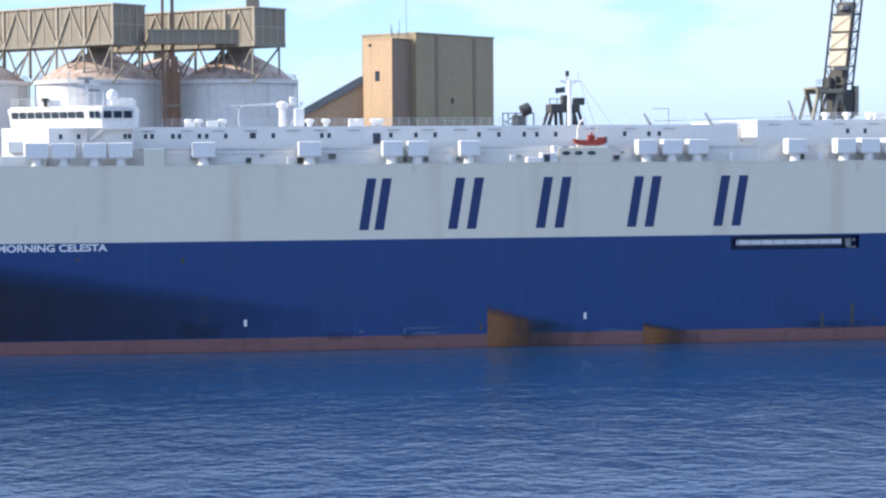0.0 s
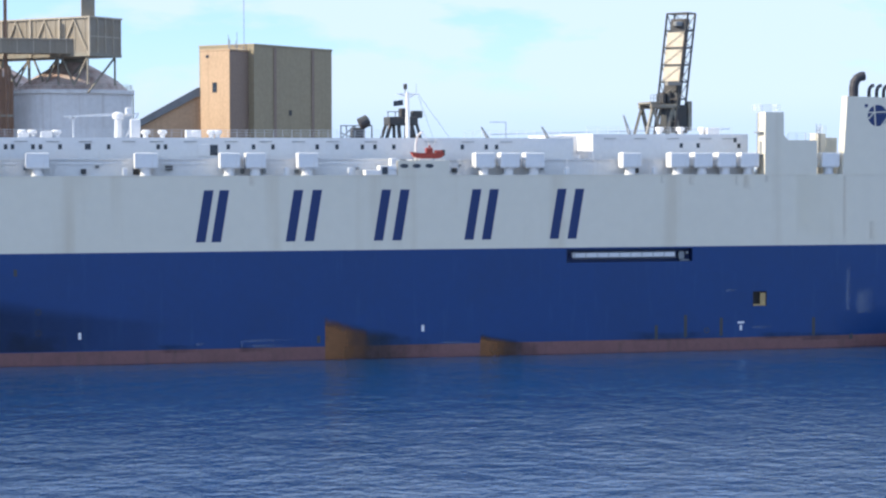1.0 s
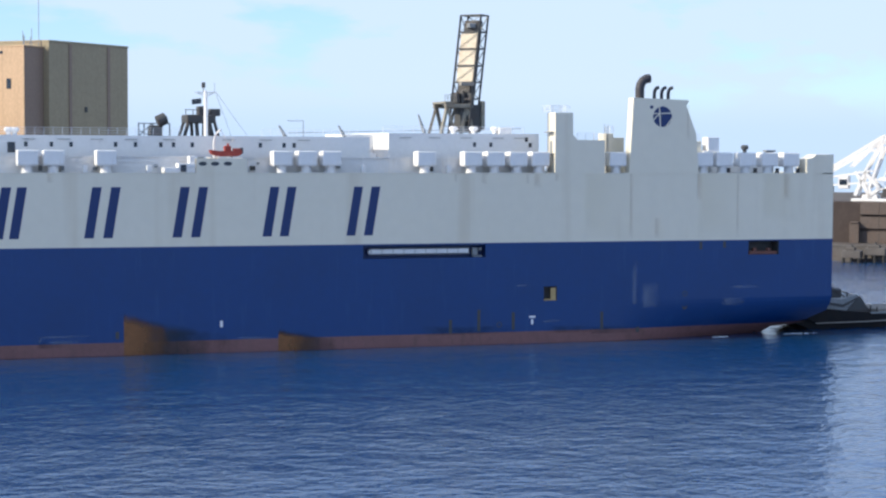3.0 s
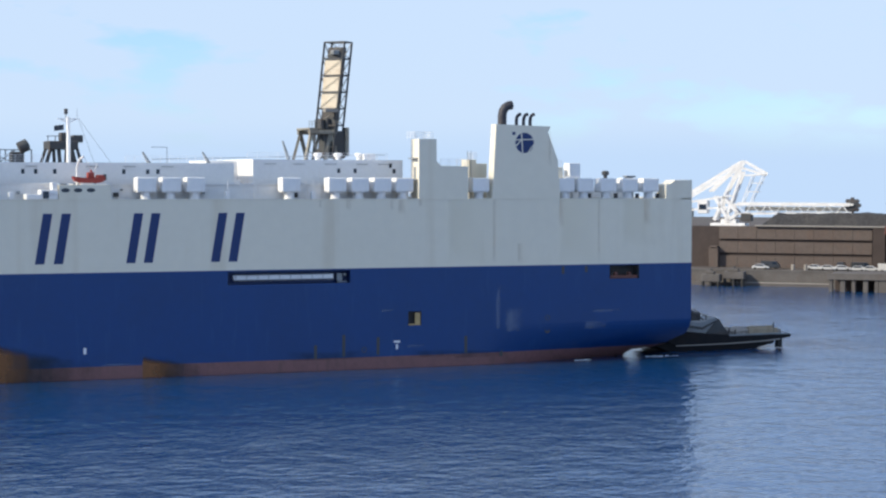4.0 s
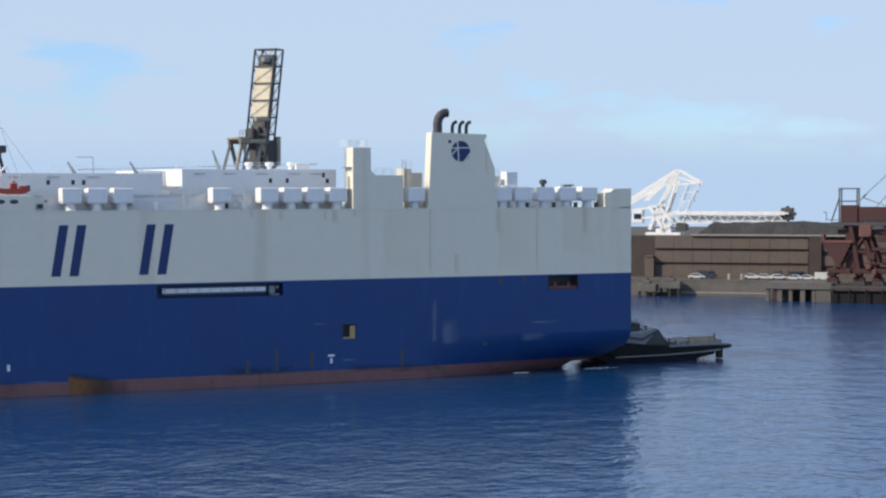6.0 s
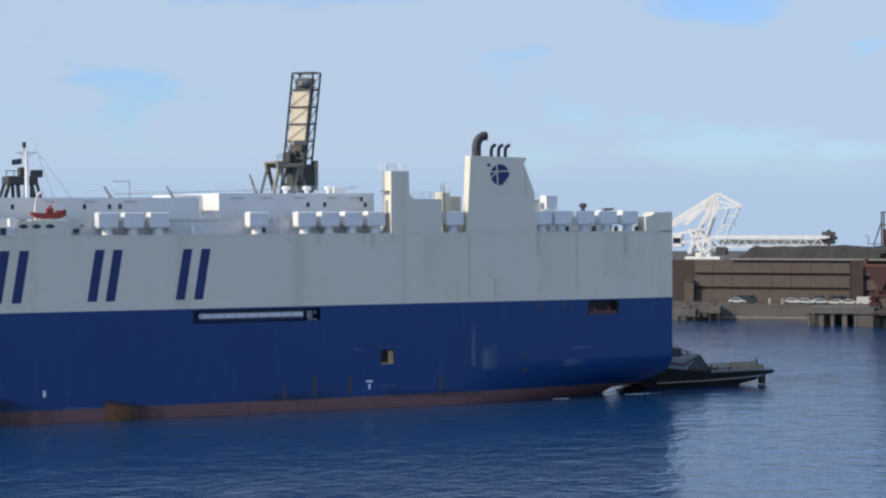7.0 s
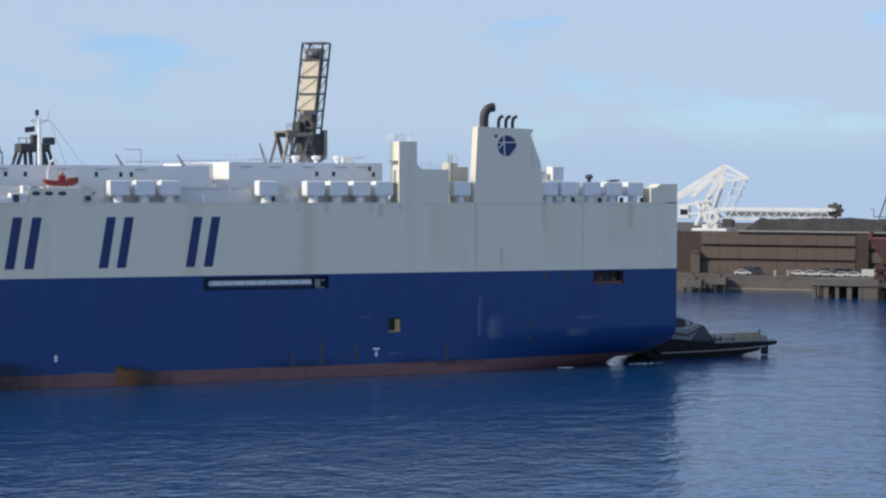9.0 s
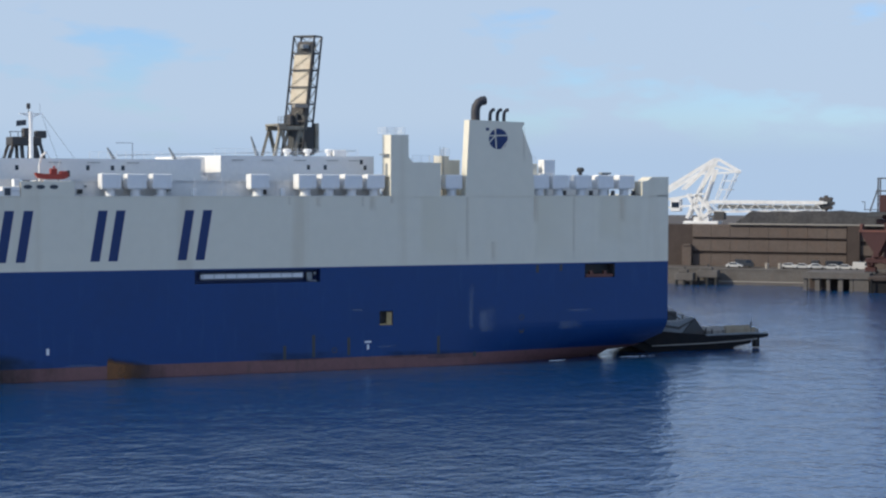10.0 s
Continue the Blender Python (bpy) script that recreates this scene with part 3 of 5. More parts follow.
# funnel emblem: a dark globe cut by pale bands
emblem = part("emblem_disc", lathe([(1.55, 0.0), (1.55, 0.02)], 32), MARK_BLUE, casing, "round dark blue emblem with pale bands", Matrix.Translation((122.25, 0.0, 33.75)) @ UPRIGHT)
for x0, z0, x1, z1 in ((-1.6, 0.45, 1.5, 0.55), (-0.55, 1.55, -0.35, -1.5), (0.6, -1.4, 1.6, -0.2), (-1.5, -0.5, -0.5, 0.5)):
    part("emblem_band", bars([((x0, z0, 0.025), (x1, z1, 0.025))], 0.12), HULL_WHITE, emblem)
part("emblem_corner", boxes((120.2, 120.7, -0.02, 0.0, 34.95, 35.4)), MARK_BLUE, casing)

# exhaust pipes
arc = [(0, 0, 0), (0, 0, 1.4), (0.12, 0, 1.95), (0.45, 0, 2.4), (0.95, 0, 2.65), (1.45, 0, 2.7)]
part("exhaust_pipe", tube([(118.9 + x * 1.1, 0.95, 36.2 + z * 1.22) for x, y, z in arc], 0.68, 14), PIPE, ship, "large bent sooty exhaust pipe")
for x in (121.3, 122.5, 123.6):
    part("exhaust_pipe", tube([(x + px * 0.5, 0.95, 36.2 + pz * 0.72) for px, py, pz in arc], 0.26, 10), PIPE, ship, "small bent sooty exhaust pipe")

# rails: bars, with each post a piece of its own
POST = bmesh.new()
bar(POST, (0, 0, 0), (0, 0, 1.05), 0.035)
post_mesh = bpy.data.meshes.new("post")
POST.to_mesh(post_mesh)
POST.free()
post_mesh.materials.append(DECK_WHITE)


def railing(points, parent, step=1.5, h=1.05, mat=DECK_WHITE):
    top = None
    for a, b in zip(points, points[1:]):
        a, b = Vector(a), Vector(b)
        for k in (1.0, 0.66, 0.33):
            up = Vector((0, 0, h * k))
            rail = part("railing" if top is None else "rail", bars([(a + up, b + up)], 0.032), mat, top or parent)
            top = top or rail
        n = max(1, round((b - a).length / step))
        for i in range(n + 1):
            p = new("post", post_mesh)
            p.parent = top
            p.location = a + (b - a) * i / n
    return top


railing([(104.5, 1.0, 34.2), (107.5, 1.0, 34.2), (107.5, 4.0, 34.2), (104.5, 4.0, 34.2), (104.5, 1.0, 34.2)], ship)
railing([(108.6, 0.6, 30.15), (112.7, 0.6, 30.15), (112.7, 4.0, 30.15)], ship)
railing([(127.8, 3.0, 30.1), (130.0, 3.0, 30.1)], ship)
for x, z in ((104.25, 31.2), (104.5, 28.0)):
    part("tower_landing", boxes((x, 104.9, 0.5, 2.8, z, z + 0.18)), GREY_STEEL, tower)
part("tower_door", boxes((104.84, 104.9, 1.2, 2.0, 28.2, 30.0), bevel=0.02), GREY_STEEL, tower)
part("tower_ladder", bars([((104.7, 2.3, 25.3), (104.7, 2.3, 34.2)), ((104.7, 2.7, 25.3), (104.7, 2.7, 34.2))] + [((104.7, 2.3, 25.6 + i * 0.4), (104.7, 2.7, 25.6 + i * 0.4)) for i in range(21)], 0.035), GREY_STEEL, tower)
part("engine_vent", boxes((114.9, 116.2, 4.5, 7.5, 25.2, 31.2), (116.2, 118.2, 5, 8, 25.2, 30.6), bevel=0.06), HULL_WHITE, ship)
part("vent_ladder", bars([((114.6, 4.3, 25.3), (114.6, 4.3, 32.6)), ((115.2, 4.3, 25.3), (115.2, 4.3, 32.6))] + [((114.6, 4.3, 25.6 + i * 0.4), (115.2, 4.3, 25.6 + i * 0.4)) for i in range(17)], 0.04), GREY_STEEL, ship)
railing([(114.9, 4.5, 31.2), (116.2, 4.5, 31.2), (116.2, 7.4, 31.2)], ship)

# ---- ventilators along the deck edge ----


def ventilator_mesh(w):
    bm = bmesh.new()
    box(bm, -w / 2, w / 2, 0.0, 2.3, 1.10, 3.08, bevel=0.06)
    box(bm, -w / 2 + 0.1, w / 2 - 0.1, 0.15, 2.15, 0.98, 1.10)
    box(bm, -w / 2 + 0.25, w / 2 - 0.25, 0.4, 1.9, 3.08, 3.14)
    me = bpy.data.meshes.new("ventilator")
    bmesh.ops.recalc_face_normals(bm, faces=bm.faces)
    bm.to_mesh(me)
    bm.free()
    me.materials.append(DECK_WHITE)
    return me


pb = lathe([(0.85, 0.0), (0.85, 0.12), (0.72, 0.16), (0.72, 0.75), (0.80, 0.98)], 16)
ped_mesh = bpy.data.meshes.new("pedestal")
pb.to_mesh(ped_mesh)
pb.free()
ped_mesh.materials.append(DECK_WHITE)
wide, narrow = ventilator_mesh(3.1), ventilator_mesh(2.75)
for x in (-19.5, -16.0, -11.95, -8.5, 2.5, 16.8, 27.85, 31.35, 38.5, 63.4, 67.0, 70.6, 84.85, 92.0, 95.55, 99.1, 102.6, 115.05, 129.5, 132.85, 136.8, 140.6, 144.3):
    v = part("ventilator", narrow if x > 20 else wide, None, ship, "white box-shaped deck ventilator")
    v.location = (x + (0.2 if x > 20 else 0.0), 0.45, DECK)
    q = new("pedestal", ped_mesh)
    q.parent = v
    q.location = (0.0, 1.0, 0.0)

part("stern_light", lathe([(0.3, 0), (0.3, 0.5), (0.55, 0.6), (0.6, 1.0), (0.4, 1.25)], 12), DARK_STEEL, ship, m=Matrix.Translation((138.2, 4.0, 28.3)))
part("light_post", bars([((138.2, 4.0, 25.2), (138.2, 4.0, 28.4))], 0.12, 8), DECK_WHITE, ship)
part("stern_winch", boxes((142.2, 143.2, 4.0, 5.0, 25.2, 28.5), (141.9, 143.6, 3.9, 5.1, 28.5, 28.8), bevel=0.06), GREY_STEEL, ship)
for x in (134.0, 138.6, 142.4, 146.0):
    part("deck_bollard", lathe([(0.35, 0), (0.28, 0.6), (0.42, 0.75)], 10), DARK_STEEL, ship, m=Matrix.Translation((x, 1.2, DECK)))
part("stern_rail_frame", bars([((134.8, 3.2, 25.3), (134.8, 3.2, 28.0)), ((135.0, 3.2, 26.4), (146.6, 3.2, 26.4)), ((146.6, 3.2, 25.3), (146.6, 3.2, 26.4))], 0.06), DECK_WHITE, ship)

# ---- deckhouses ----
part("lower_house", boxes((-7.0, 51.0, 3.3, 29, 25.2, 27.45), (58.4, 104.5, 3.3, 29, 25.2, 27.35)), DECK_WHITE, ship)
part("lower_house_aft", boxes((112.9, 146.0, 9.0, 24, 25.2, 26.9)), DECK_WHITE, ship)
part("ledge", boxes((-7.0, 51.0, 3.0, 3.3, 27.42, 27.56), (-2.7, 51.0, 3.15, 3.3, 26.78, 26.88), (58.4, 104.5, 3.0, 3.3, 27.32, 27.46)), DECK_WHITE, ship)
# Thin slabs of dark deck paint, added to cut bounced sunlight on the house.
part("roof_paint_slab", boxes((-6.9, 50.9, 3.34, 5.98, 27.46, 27.50)), DECK_PAINT, ship)
part("roof_paint_slab", boxes((58.5, 104.4, 3.34, 5.98, 27.36, 27.40)), DECK_PAINT, ship)
upper = part("upper_house", boxes((-7.0, 78.0, 6.0, 26, 27.4, 30.45)), DECK_WHITE, ship, "long white accommodation house with small windows")
aft = part("aft_house", boxes((80.9, 104.6, 6.0, 26, 27.3, 31.05)), DECK_WHITE, ship)
part("house_link", boxes((76.6, 82.0, 14.0, 26, 27.3, 30.9), (78.4, 79.9, 9, 14.2, 27.3, 28.0), bevel=0.03), DECK_WHITE, ship)
part("fan_outlet", lathe([(0.75, 0.0), (0.75, 0.5), (0.55, 0.5)], 14), DARK_STEEL, ship, m=Matrix.Translation((78.1, 8.0, 28.6)) @ Matrix.Rotation(radians(-90), 4, "Y"))

wb = boxes((-0.24, 0.24, -0.03, 0.0, -0.34, 0.34), bevel=0.02)
win_mesh = bpy.data.meshes.new("window")
wb.to_mesh(win_mesh)
wb.free()
win_mesh.materials.append(GLASS)
eb = boxes((-0.9, 0.9, -0.16, 0.0, 0.0, 0.08))
eave_mesh = bpy.data.meshes.new("rain_lip")
eb.to_mesh(eave_mesh)
eb.free()
eave_mesh.materials.append(GREY_STEEL)


def fixture(name, me, parent, x, y, z):
    ob = new(name, me)
    ob.parent = parent
    ob.location = (x, y, z)
    return ob


for x in (-5.3, -4.4, -1.6, -0.7, 2.0, 3.0, 5.6, 12.1, 19.8, 18.8, 28.4, 31.9, 34.6, 40.8, 43.6, 47.2, 49.0, 51.7, 61.6, 65.1, 66.6):
    fixture("window", win_mesh, upper, x, 6.0, 29.17)
for x in (94.3, 96.9, 103.2, 102.6):
    fixture("window", win_mesh, aft, x, 6.0, 29.4 if x < 100 else 30.2 - (x - 102.6) * 1.4)
for x in (-5.0, 0.4, 4.6, 9.0, 14.8, 18.6, 23.2, 28.8, 33.6, 38.2, 43.0, 48.4, 57.0, 62.4, 68.0):
    fixture("rain_lip", eave_mesh, upper, x, 6.0, 29.86)
for x in (83.5, 88.0, 93.0, 98.0, 101.5):
    fixture("rain_lip", eave_mesh, aft, x, 6.0, 30.35)
part("house_door", boxes((25.9, 26.95, 5.95, 6.0, 28.0, 29.45)), GLASS, upper, "open dark doorway")
part("house_door", boxes((8.9, 9.7, 5.95, 6.0, 28.8, 29.6)), GLASS, upper, "dark square opening")
part("door_frame", boxes((24.2, 25.85, 5.9, 6.0, 27.9, 29.5), bevel=0.02), DECK_WHITE, upper)
for x, z, w, h in ((1.0, 26.3, 0.6, 0.5), (8.6, 25.85, 0.7, 0.7), (10.4, 26.5, 0.5, 0.4), (15.6, 25.8, 0.8, 0.8), (20.0, 26.3, 1.0, 0.6), (30.0, 25.9, 0.5, 0.8), (33.0, 25.9, 0.5, 0.7), (37.5, 25.8, 0.6, 0.5), (46.0, 26.2, 0.5, 0.4), (59.8, 25.9, 0.7, 0.6), (72.5, 26.2, 0.5, 0.5), (86.5, 25.8, 0.7, 0.7), (60.6, 26.6, 0.3, 0.3)):
    part("deck_locker", boxes((x - w / 2, x + w / 2, 2.9, 3.3, z - h / 2, z + h / 2), bevel=0.03), GREY_STEEL if w < 0.65 else DARK_STEEL, ship)
for x in (14.0, 35.8, 44.6, 75.5, 88.5):
    part("small_vent", boxes((x - 0.3, x + 0.3, 0.6, 1.2, 25.25, 26.3), bevel=0.05), DECK_WHITE, ship)
for x0, x1, z in ((16.5, 50.0, 26.25), (72.6, 83.0, 26.6), (86.8, 90.2, 26.6)):
    part("handrail", bars([((x0, 2.4, z), (x1, 2.4, z))], 0.04), DECK_WHITE, ship)
for x in (80.0, 80.9, 76.0, 88.0, 89.0):
    part("rail_post", bars([((x, 2.4, 25.2), (x, 2.4, 28.0))], 0.04), DECK_WHITE, ship)
railing([(-3.0, 6.2, 30.45), (22.0, 6.2, 30.45), (50.0, 6.2, 30.45)], ship, 1.3)
railing([(63.0, 11.0, 30.45), (77.5, 11.0, 30.45)], ship, 1.3)
railing([(81.5, 11.0, 31.05), (104.0, 11.0, 31.05)], ship, 1.6)

# things on the house tops
mush = lathe([(0.35, 0.0), (0.35, 0.45), (0.62, 0.6), (0.68, 0.95), (0.4, 1.12)], 12)
mush_mesh = bpy.data.meshes.new("mushroom_vent")
mush.to_mesh(mush_mesh)
mush.free()
mush_mesh.materials.append(DECK_WHITE)
for x in (0.6, 1.9, 5.2, 19.6, 24.0, 26.4, 27.2, 92.0, 95.2, 98.6, 17.3):
    fixture("mushroom_vent", mush_mesh, ship, x, 9.0, 30.4 if x < 80 else 31.0)
for d in ((22.8, 24.9, 8.5, 10, 30.45, 31.5), (99.0, 101.0, 8, 10, 31.0, 32.0), (0.0, 1.5, 8, 10, 30.4, 31.1), (3.0, 4.6, 8, 10, 30.4, 31.3)):
    part("roof_locker", boxes(d, bevel=0.08), DECK_WHITE, ship)
for x, z, top in ((66.3, 30.4, 32.1), (75.4, 30.4, 32.15), (87.9, 31.0, 33.9)):
    bm = bmesh.new()
    bar(bm, (x + 0.5, 12, z), (x - 0.5, 12, top), 0.30, 8, 0.12)
    part("derrick_post", bm, GREY_STEEL, ship, "leaning grey stub post")
part("cable_frame", bars([((67.1, 12, 32.8), (69.5, 12, 32.8)), ((69.5, 12, 30.4), (69.5, 12, 32.8)), ((67.2, 12, 31.0), (104, 12, 31.9))], 0.06), GREY_STEEL, ship)

# deck crane over the house
crane = part("deck_crane", lathe([(0.55, 0), (0.5, 2.6), (0.8, 2.7), (0.8, 3.3), (0.3, 3.6)], 12, (13.6, 10, 30.4)), DECK_WHITE, ship, "white deck crane with its boom laid level")
bm = bmesh.new()
bar(bm, (13.6, 10, 33.6), (6.2, 10, 33.35), 0.22, 4, 0.12)
bar(bm, (13.6, 10, 33.9), (8.0, 10, 33.45), 0.05)
bar(bm, (14.6, 10, 30.4), (16.4, 10, 33.8), 0.16)
bar(bm, (16.4, 10, 33.8), (13.6, 10, 33.2), 0.12)
part("boom", bm, DECK_WHITE, crane)
part("boom_rest", bars([((7.5, 10, 30.4), (7.5, 10, 33.3)), ((7.0, 10, 33.2), (8.0, 10, 33.2))], 0.17), DECK_WHITE, ship)
part("crane_cab", boxes((15.2, 16.6, 9, 11, 30.4, 33.0), (14.6, 15.4, 9.2, 10.6, 33.6, 34.6), bevel=0.12), DECK_WHITE, crane)

# signal mast
mast = part("signal_mast", tube([(55.7, 16, 30.4), (55.7, 16, 34), (55.65, 16, 37.2)], 0.30, 10), DECK_WHITE, ship, "white signal mast with a crosstree and lamps")
part("crosstree", bars([((54.1, 16, 36.9), (57.4, 16, 36.9)), ((54.6, 16, 36.85), (55.7, 16, 36.3)), ((56.8, 16, 36.85), (55.7, 16, 36.3))], 0.13), DECK_WHITE, mast)
part("masthead_lamp", boxes((55.1, 55.6, 15.8, 16.2, 37.6, 38.4), (55.3, 55.4, 15.9, 16.1, 37.0, 37.7), bevel=0.05), DARK_STEEL, mast)
part("stay_wire", bars([((57.3, 16, 36.9), (62.0, 16, 30.5)), ((57.3, 16, 36.6), (59.5, 16, 30.5)), ((57.0, 16, 38.4), (57.0, 16, 36.9))], 0.03), GREY_STEEL, mast)
bm = bmesh.new()
for i in range(6):
    x0, x1 = 53.6 + i * 0.24, 53.6 + (i + 1) * 0.24
    y0, y1 = 16 + 0.08 * math.sin(i * 1.4), 16 + 0.08 * math.sin((i + 1) * 1.4)
    bm.faces.new([bm.verts.new(p) for p in ((x0, y0, 35.1 + i * 0.03), (x1, y1, 35.13 + i * 0.03), (x1, y1, 35.95 + i * 0.03), (x0, y0, 35.85 + i * 0.03))])
part("flag", bm, FLAG, mast, "small dark flag")

# ---- bridge ----
PLAN = [(-6.8, 3.0), (-11.0, 3.0), (-13.0, 4.2), (-24.0, 15.0), (-24.0, 17.2), (-13.0, 28.0), (-11.0, 29.2), (-6.8, 29.2)]


def ring_prism(plan, z0, z1, grow=0.0):
    cx, cy = sum(p[0] for p in plan) / len(plan), sum(p[1] for p in plan) / len(plan)
    bm = bmesh.new()
    a = [bm.verts.new((x, y, z0)) for x, y in plan]
    b = []
    for x, y in plan:
        d = Vector((x - cx, y - cy)).normalized() * grow
        b.append(bm.verts.new((x + d.x, y + d.y, z1)))
    n = len(plan)
    bm.faces.new(a)
    bm.faces.new(b[::-1])
    for i in range(n):
        j = (i + 1) % n
        bm.faces.new((a[i], b[i], b[j], a[j]))
    return bm


bridge = part("bridge", ring_prism(PLAN, 30.4, 33.1, 0.5), DECK_WHITE, ship, "white navigation bridge with a row of dark windows")
part("bridge_roof", ring_prism([(x * 1.0, y) for x, y in PLAN], 33.1, 33.4, 0.2), DECK_WHITE, ship)
part("forward_house", ring_prism([(-6.8, 4.4), (-18.2, 4.4), (-25.0, 11.0), (-25.0, 21.0), (-18.2, 27.8), (-6.8, 27.8)], 25.2, 30.4), DECK_WHITE, ship, "white accommodation front below the bridge")
fixed = ((-5.3, 29.2), (-16.6, 29.2), (-14.2, 29.2), (-8.0, 29.2), (-7.4, 29.2), (-19.4, 29.2))
for x, z in fixed[1:5]:
    fixture("window", win_mesh, ship, x, 4.4, z)
for i in range(3):
    part("bridge_window", boxes((-0.55, 0.55, -0.04, 0.03, -0.48, 0.48), bevel=0.02), GLASS, bridge, m=Matrix.Translation((-10.25 + i * 1.36, 2.60, 32.15)) @ Matrix.Rotation(radians(10), 4, "X"))
a, b = Vector((-13.0, 4.2, 0)), Vector((-24.0, 15.0, 0))
ang = math.atan2((b - a).y, (b - a).x)
for i in range(9):
    p = a + (b - a) * (0.02 + (i + 0.5) / 9 * 0.96)
    out = Vector((-0.70, -0.71, 0)) * 0.34
    part("bridge_window", boxes((-0.66, 0.66, -0.04, 0.04, -0.44, 0.44), bevel=0.02), GLASS, bridge, m=Matrix.Translation((p.x + out.x, p.y + out.y, 32.15)) @ Matrix.Rotation(ang + math.pi, 4, "Z") @ Matrix.Rotation(radians(10), 4, "X"))
for k, x in enumerate((-11.9, -12.3)):
    part("bridge_window", boxes((-0.35, 0.35, -0.04, 0.04, -0.44, 0.44), bevel=0.02), GLASS, bridge, m=Matrix.Translation((-11.6 - k * 0.8, 2.95 + k * 0.48, 32.15)) @ Matrix.Rotation(math.atan2(-1.2, 2.0), 4, "Z") @ Matrix.Rotation(radians(10), 4, "X"))
part("wing_brace", bars([((-10.8, 3.1, 30.4), (-12.6, 4.2, 28.6)), ((-13.2, 4.2, 30.4), (-13.2, 4.2, 28.4))], 0.25), DECK_WHITE, bridge)
part("wing_deck", boxes((-15.5, -6.6, 2.8, 4.4, 30.2, 30.4)), DECK_WHITE, bridge)
railing([(-24.0, 14.5, 33.4), (-13.0, 4.0, 33.4), (-7.0, 3.2, 33.4)], ship)
part("satellite_dome", lathe([(0.2, 0), (0.25, 0.8), (0.7, 1.0), (0.8, 1.5), (0.62, 2.0), (0.25, 2.28), (0.02, 2.34)], 16), DECK_WHITE, ship, m=Matrix.Translation((-9.7, 6, 33.3)))
part("satellite_dome", lathe([(0.15, 0), (0.2, 0.4), (0.45, 0.6), (0.45, 0.95), (0.2, 1.2), (0.02, 1.25)], 12), DECK_WHITE, ship, m=Matrix.Translation((-8.3, 6, 33.3)))
part("radar_mast", bars([((-13.2, 8, 33.3), (-13.2, 8, 37.2)), ((-14.5, 8, 36.4), (-11.4, 8, 36.4)), ((-13.9, 8, 35.2), (-11.8, 8, 35.2)), ((-15.6, 9, 33.3), (-15.6, 9, 38.2)), ((-12.2, 8, 33.3), (-12.2, 8, 36.4)), ((-11.0, 8, 33.3), (-11.0, 8, 35.2)), ((-20.5, 12, 33.4), (-20.5, 12, 35.4))], 0.10), DECK_WHITE, ship)
part("radar_scanner", boxes((-14.4, -12.2, 7.8, 8.2, 37.0, 37.3), (-13.5, -12.8, 7.7, 8.3, 36.5, 37.0), (-13.0, -11.4, 7.7, 8.3, 35.3, 35.7), bevel=0.04), GREY_STEEL, ship)
part("chart_house", boxes((-10.5, -6.9, 8, 22, 33.3, 34.4), (-18.5, -16.9, 10, 12, 33.3, 34.3), bevel=0.08), DECK_WHITE, ship)
part("searchlight", lathe([(0.25, 0), (0.3, 0.6), (0.55, 0.7), (0.55, 1.2)], 10), DARK_STEEL, ship, m=Matrix.Translation((-18.9, 9.6, 33.3)))
part("companion", boxes((-24.6, -18.4, 3.6, 5.5, 25.2, 26.6), (-23.9, -19.8, 8.0, 12, 27.0, 28.6), bevel=0.06), DECK_WHITE, ship)

# Near-black plates under the stern, added to darken the reflection below.
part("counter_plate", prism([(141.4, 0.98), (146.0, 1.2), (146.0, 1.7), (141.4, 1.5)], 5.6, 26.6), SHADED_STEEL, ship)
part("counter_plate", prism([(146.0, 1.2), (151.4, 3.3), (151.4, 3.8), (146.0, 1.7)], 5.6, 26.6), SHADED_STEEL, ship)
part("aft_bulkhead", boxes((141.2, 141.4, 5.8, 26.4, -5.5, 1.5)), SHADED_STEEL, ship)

# ---- stern ramp ----
RAMP = prism([(151.4, 2.0), (153.6, 0.95), (162.8, 1.06), (169.7, 1.28), (173.2, 1.52), (175.3, 1.85), (175.4, 2.35), (172.0, 2.42), (165.0, 2.35), (160.0, 2.75), (156.0, 3.2), (151.4, 3.6)], 8.0, 17.5)
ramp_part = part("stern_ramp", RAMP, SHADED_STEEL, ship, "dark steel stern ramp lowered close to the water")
part("ramp_edge", prism([(153.4, 0.90), (162.8, 0.98), (169.7, 1.20), (173.2, 1.44), (173.2, 1.66), (169.7, 1.40), (162.8, 1.16), (153.4, 1.06)], 7.86, 8.0), PALE, ramp_part, "pale scraped lower edge")
part("ramp_kerb", prism([(163.5, 2.30), (172.0, 2.36), (175.2, 2.28), (175.2, 2.52), (172.0, 2.62), (163.5, 2.55)], 7.9, 8.35), GREY_STEEL, ramp_part)
# Fills the gap below the ramp with dark, where shade lies.
part("ramp_girder", prism([(149.5, 1.2), (152.5, 0.06), (168.0, 0.06), (172.4, 0.85), (172.4, 1.4), (169.0, 1.2), (160.0, 1.0), (152.0, 1.6)], 8.4, 17.0), SHADED_STEEL, ramp_part, "near-black girder just above the water, added for the shade under the ramp")
for y0 in (8.3, 16.0):
    part("ramp_foot", boxes((173.0, 174.0, y0, y0 + 0.9, 0.12, 1.6), bevel=0.1), TYRE, ramp_part)
part("ramp_flap", prism([(151.7, 2.9), (151.7, 4.7), (155.2, 5.1), (158.6, 4.5), (160.2, 5.0), (161.7, 5.35), (163.0, 3.5), (164.6, 2.45)], 9.2, 15.6), GREY_STEEL, ramp_part, "folded grey ramp flap")
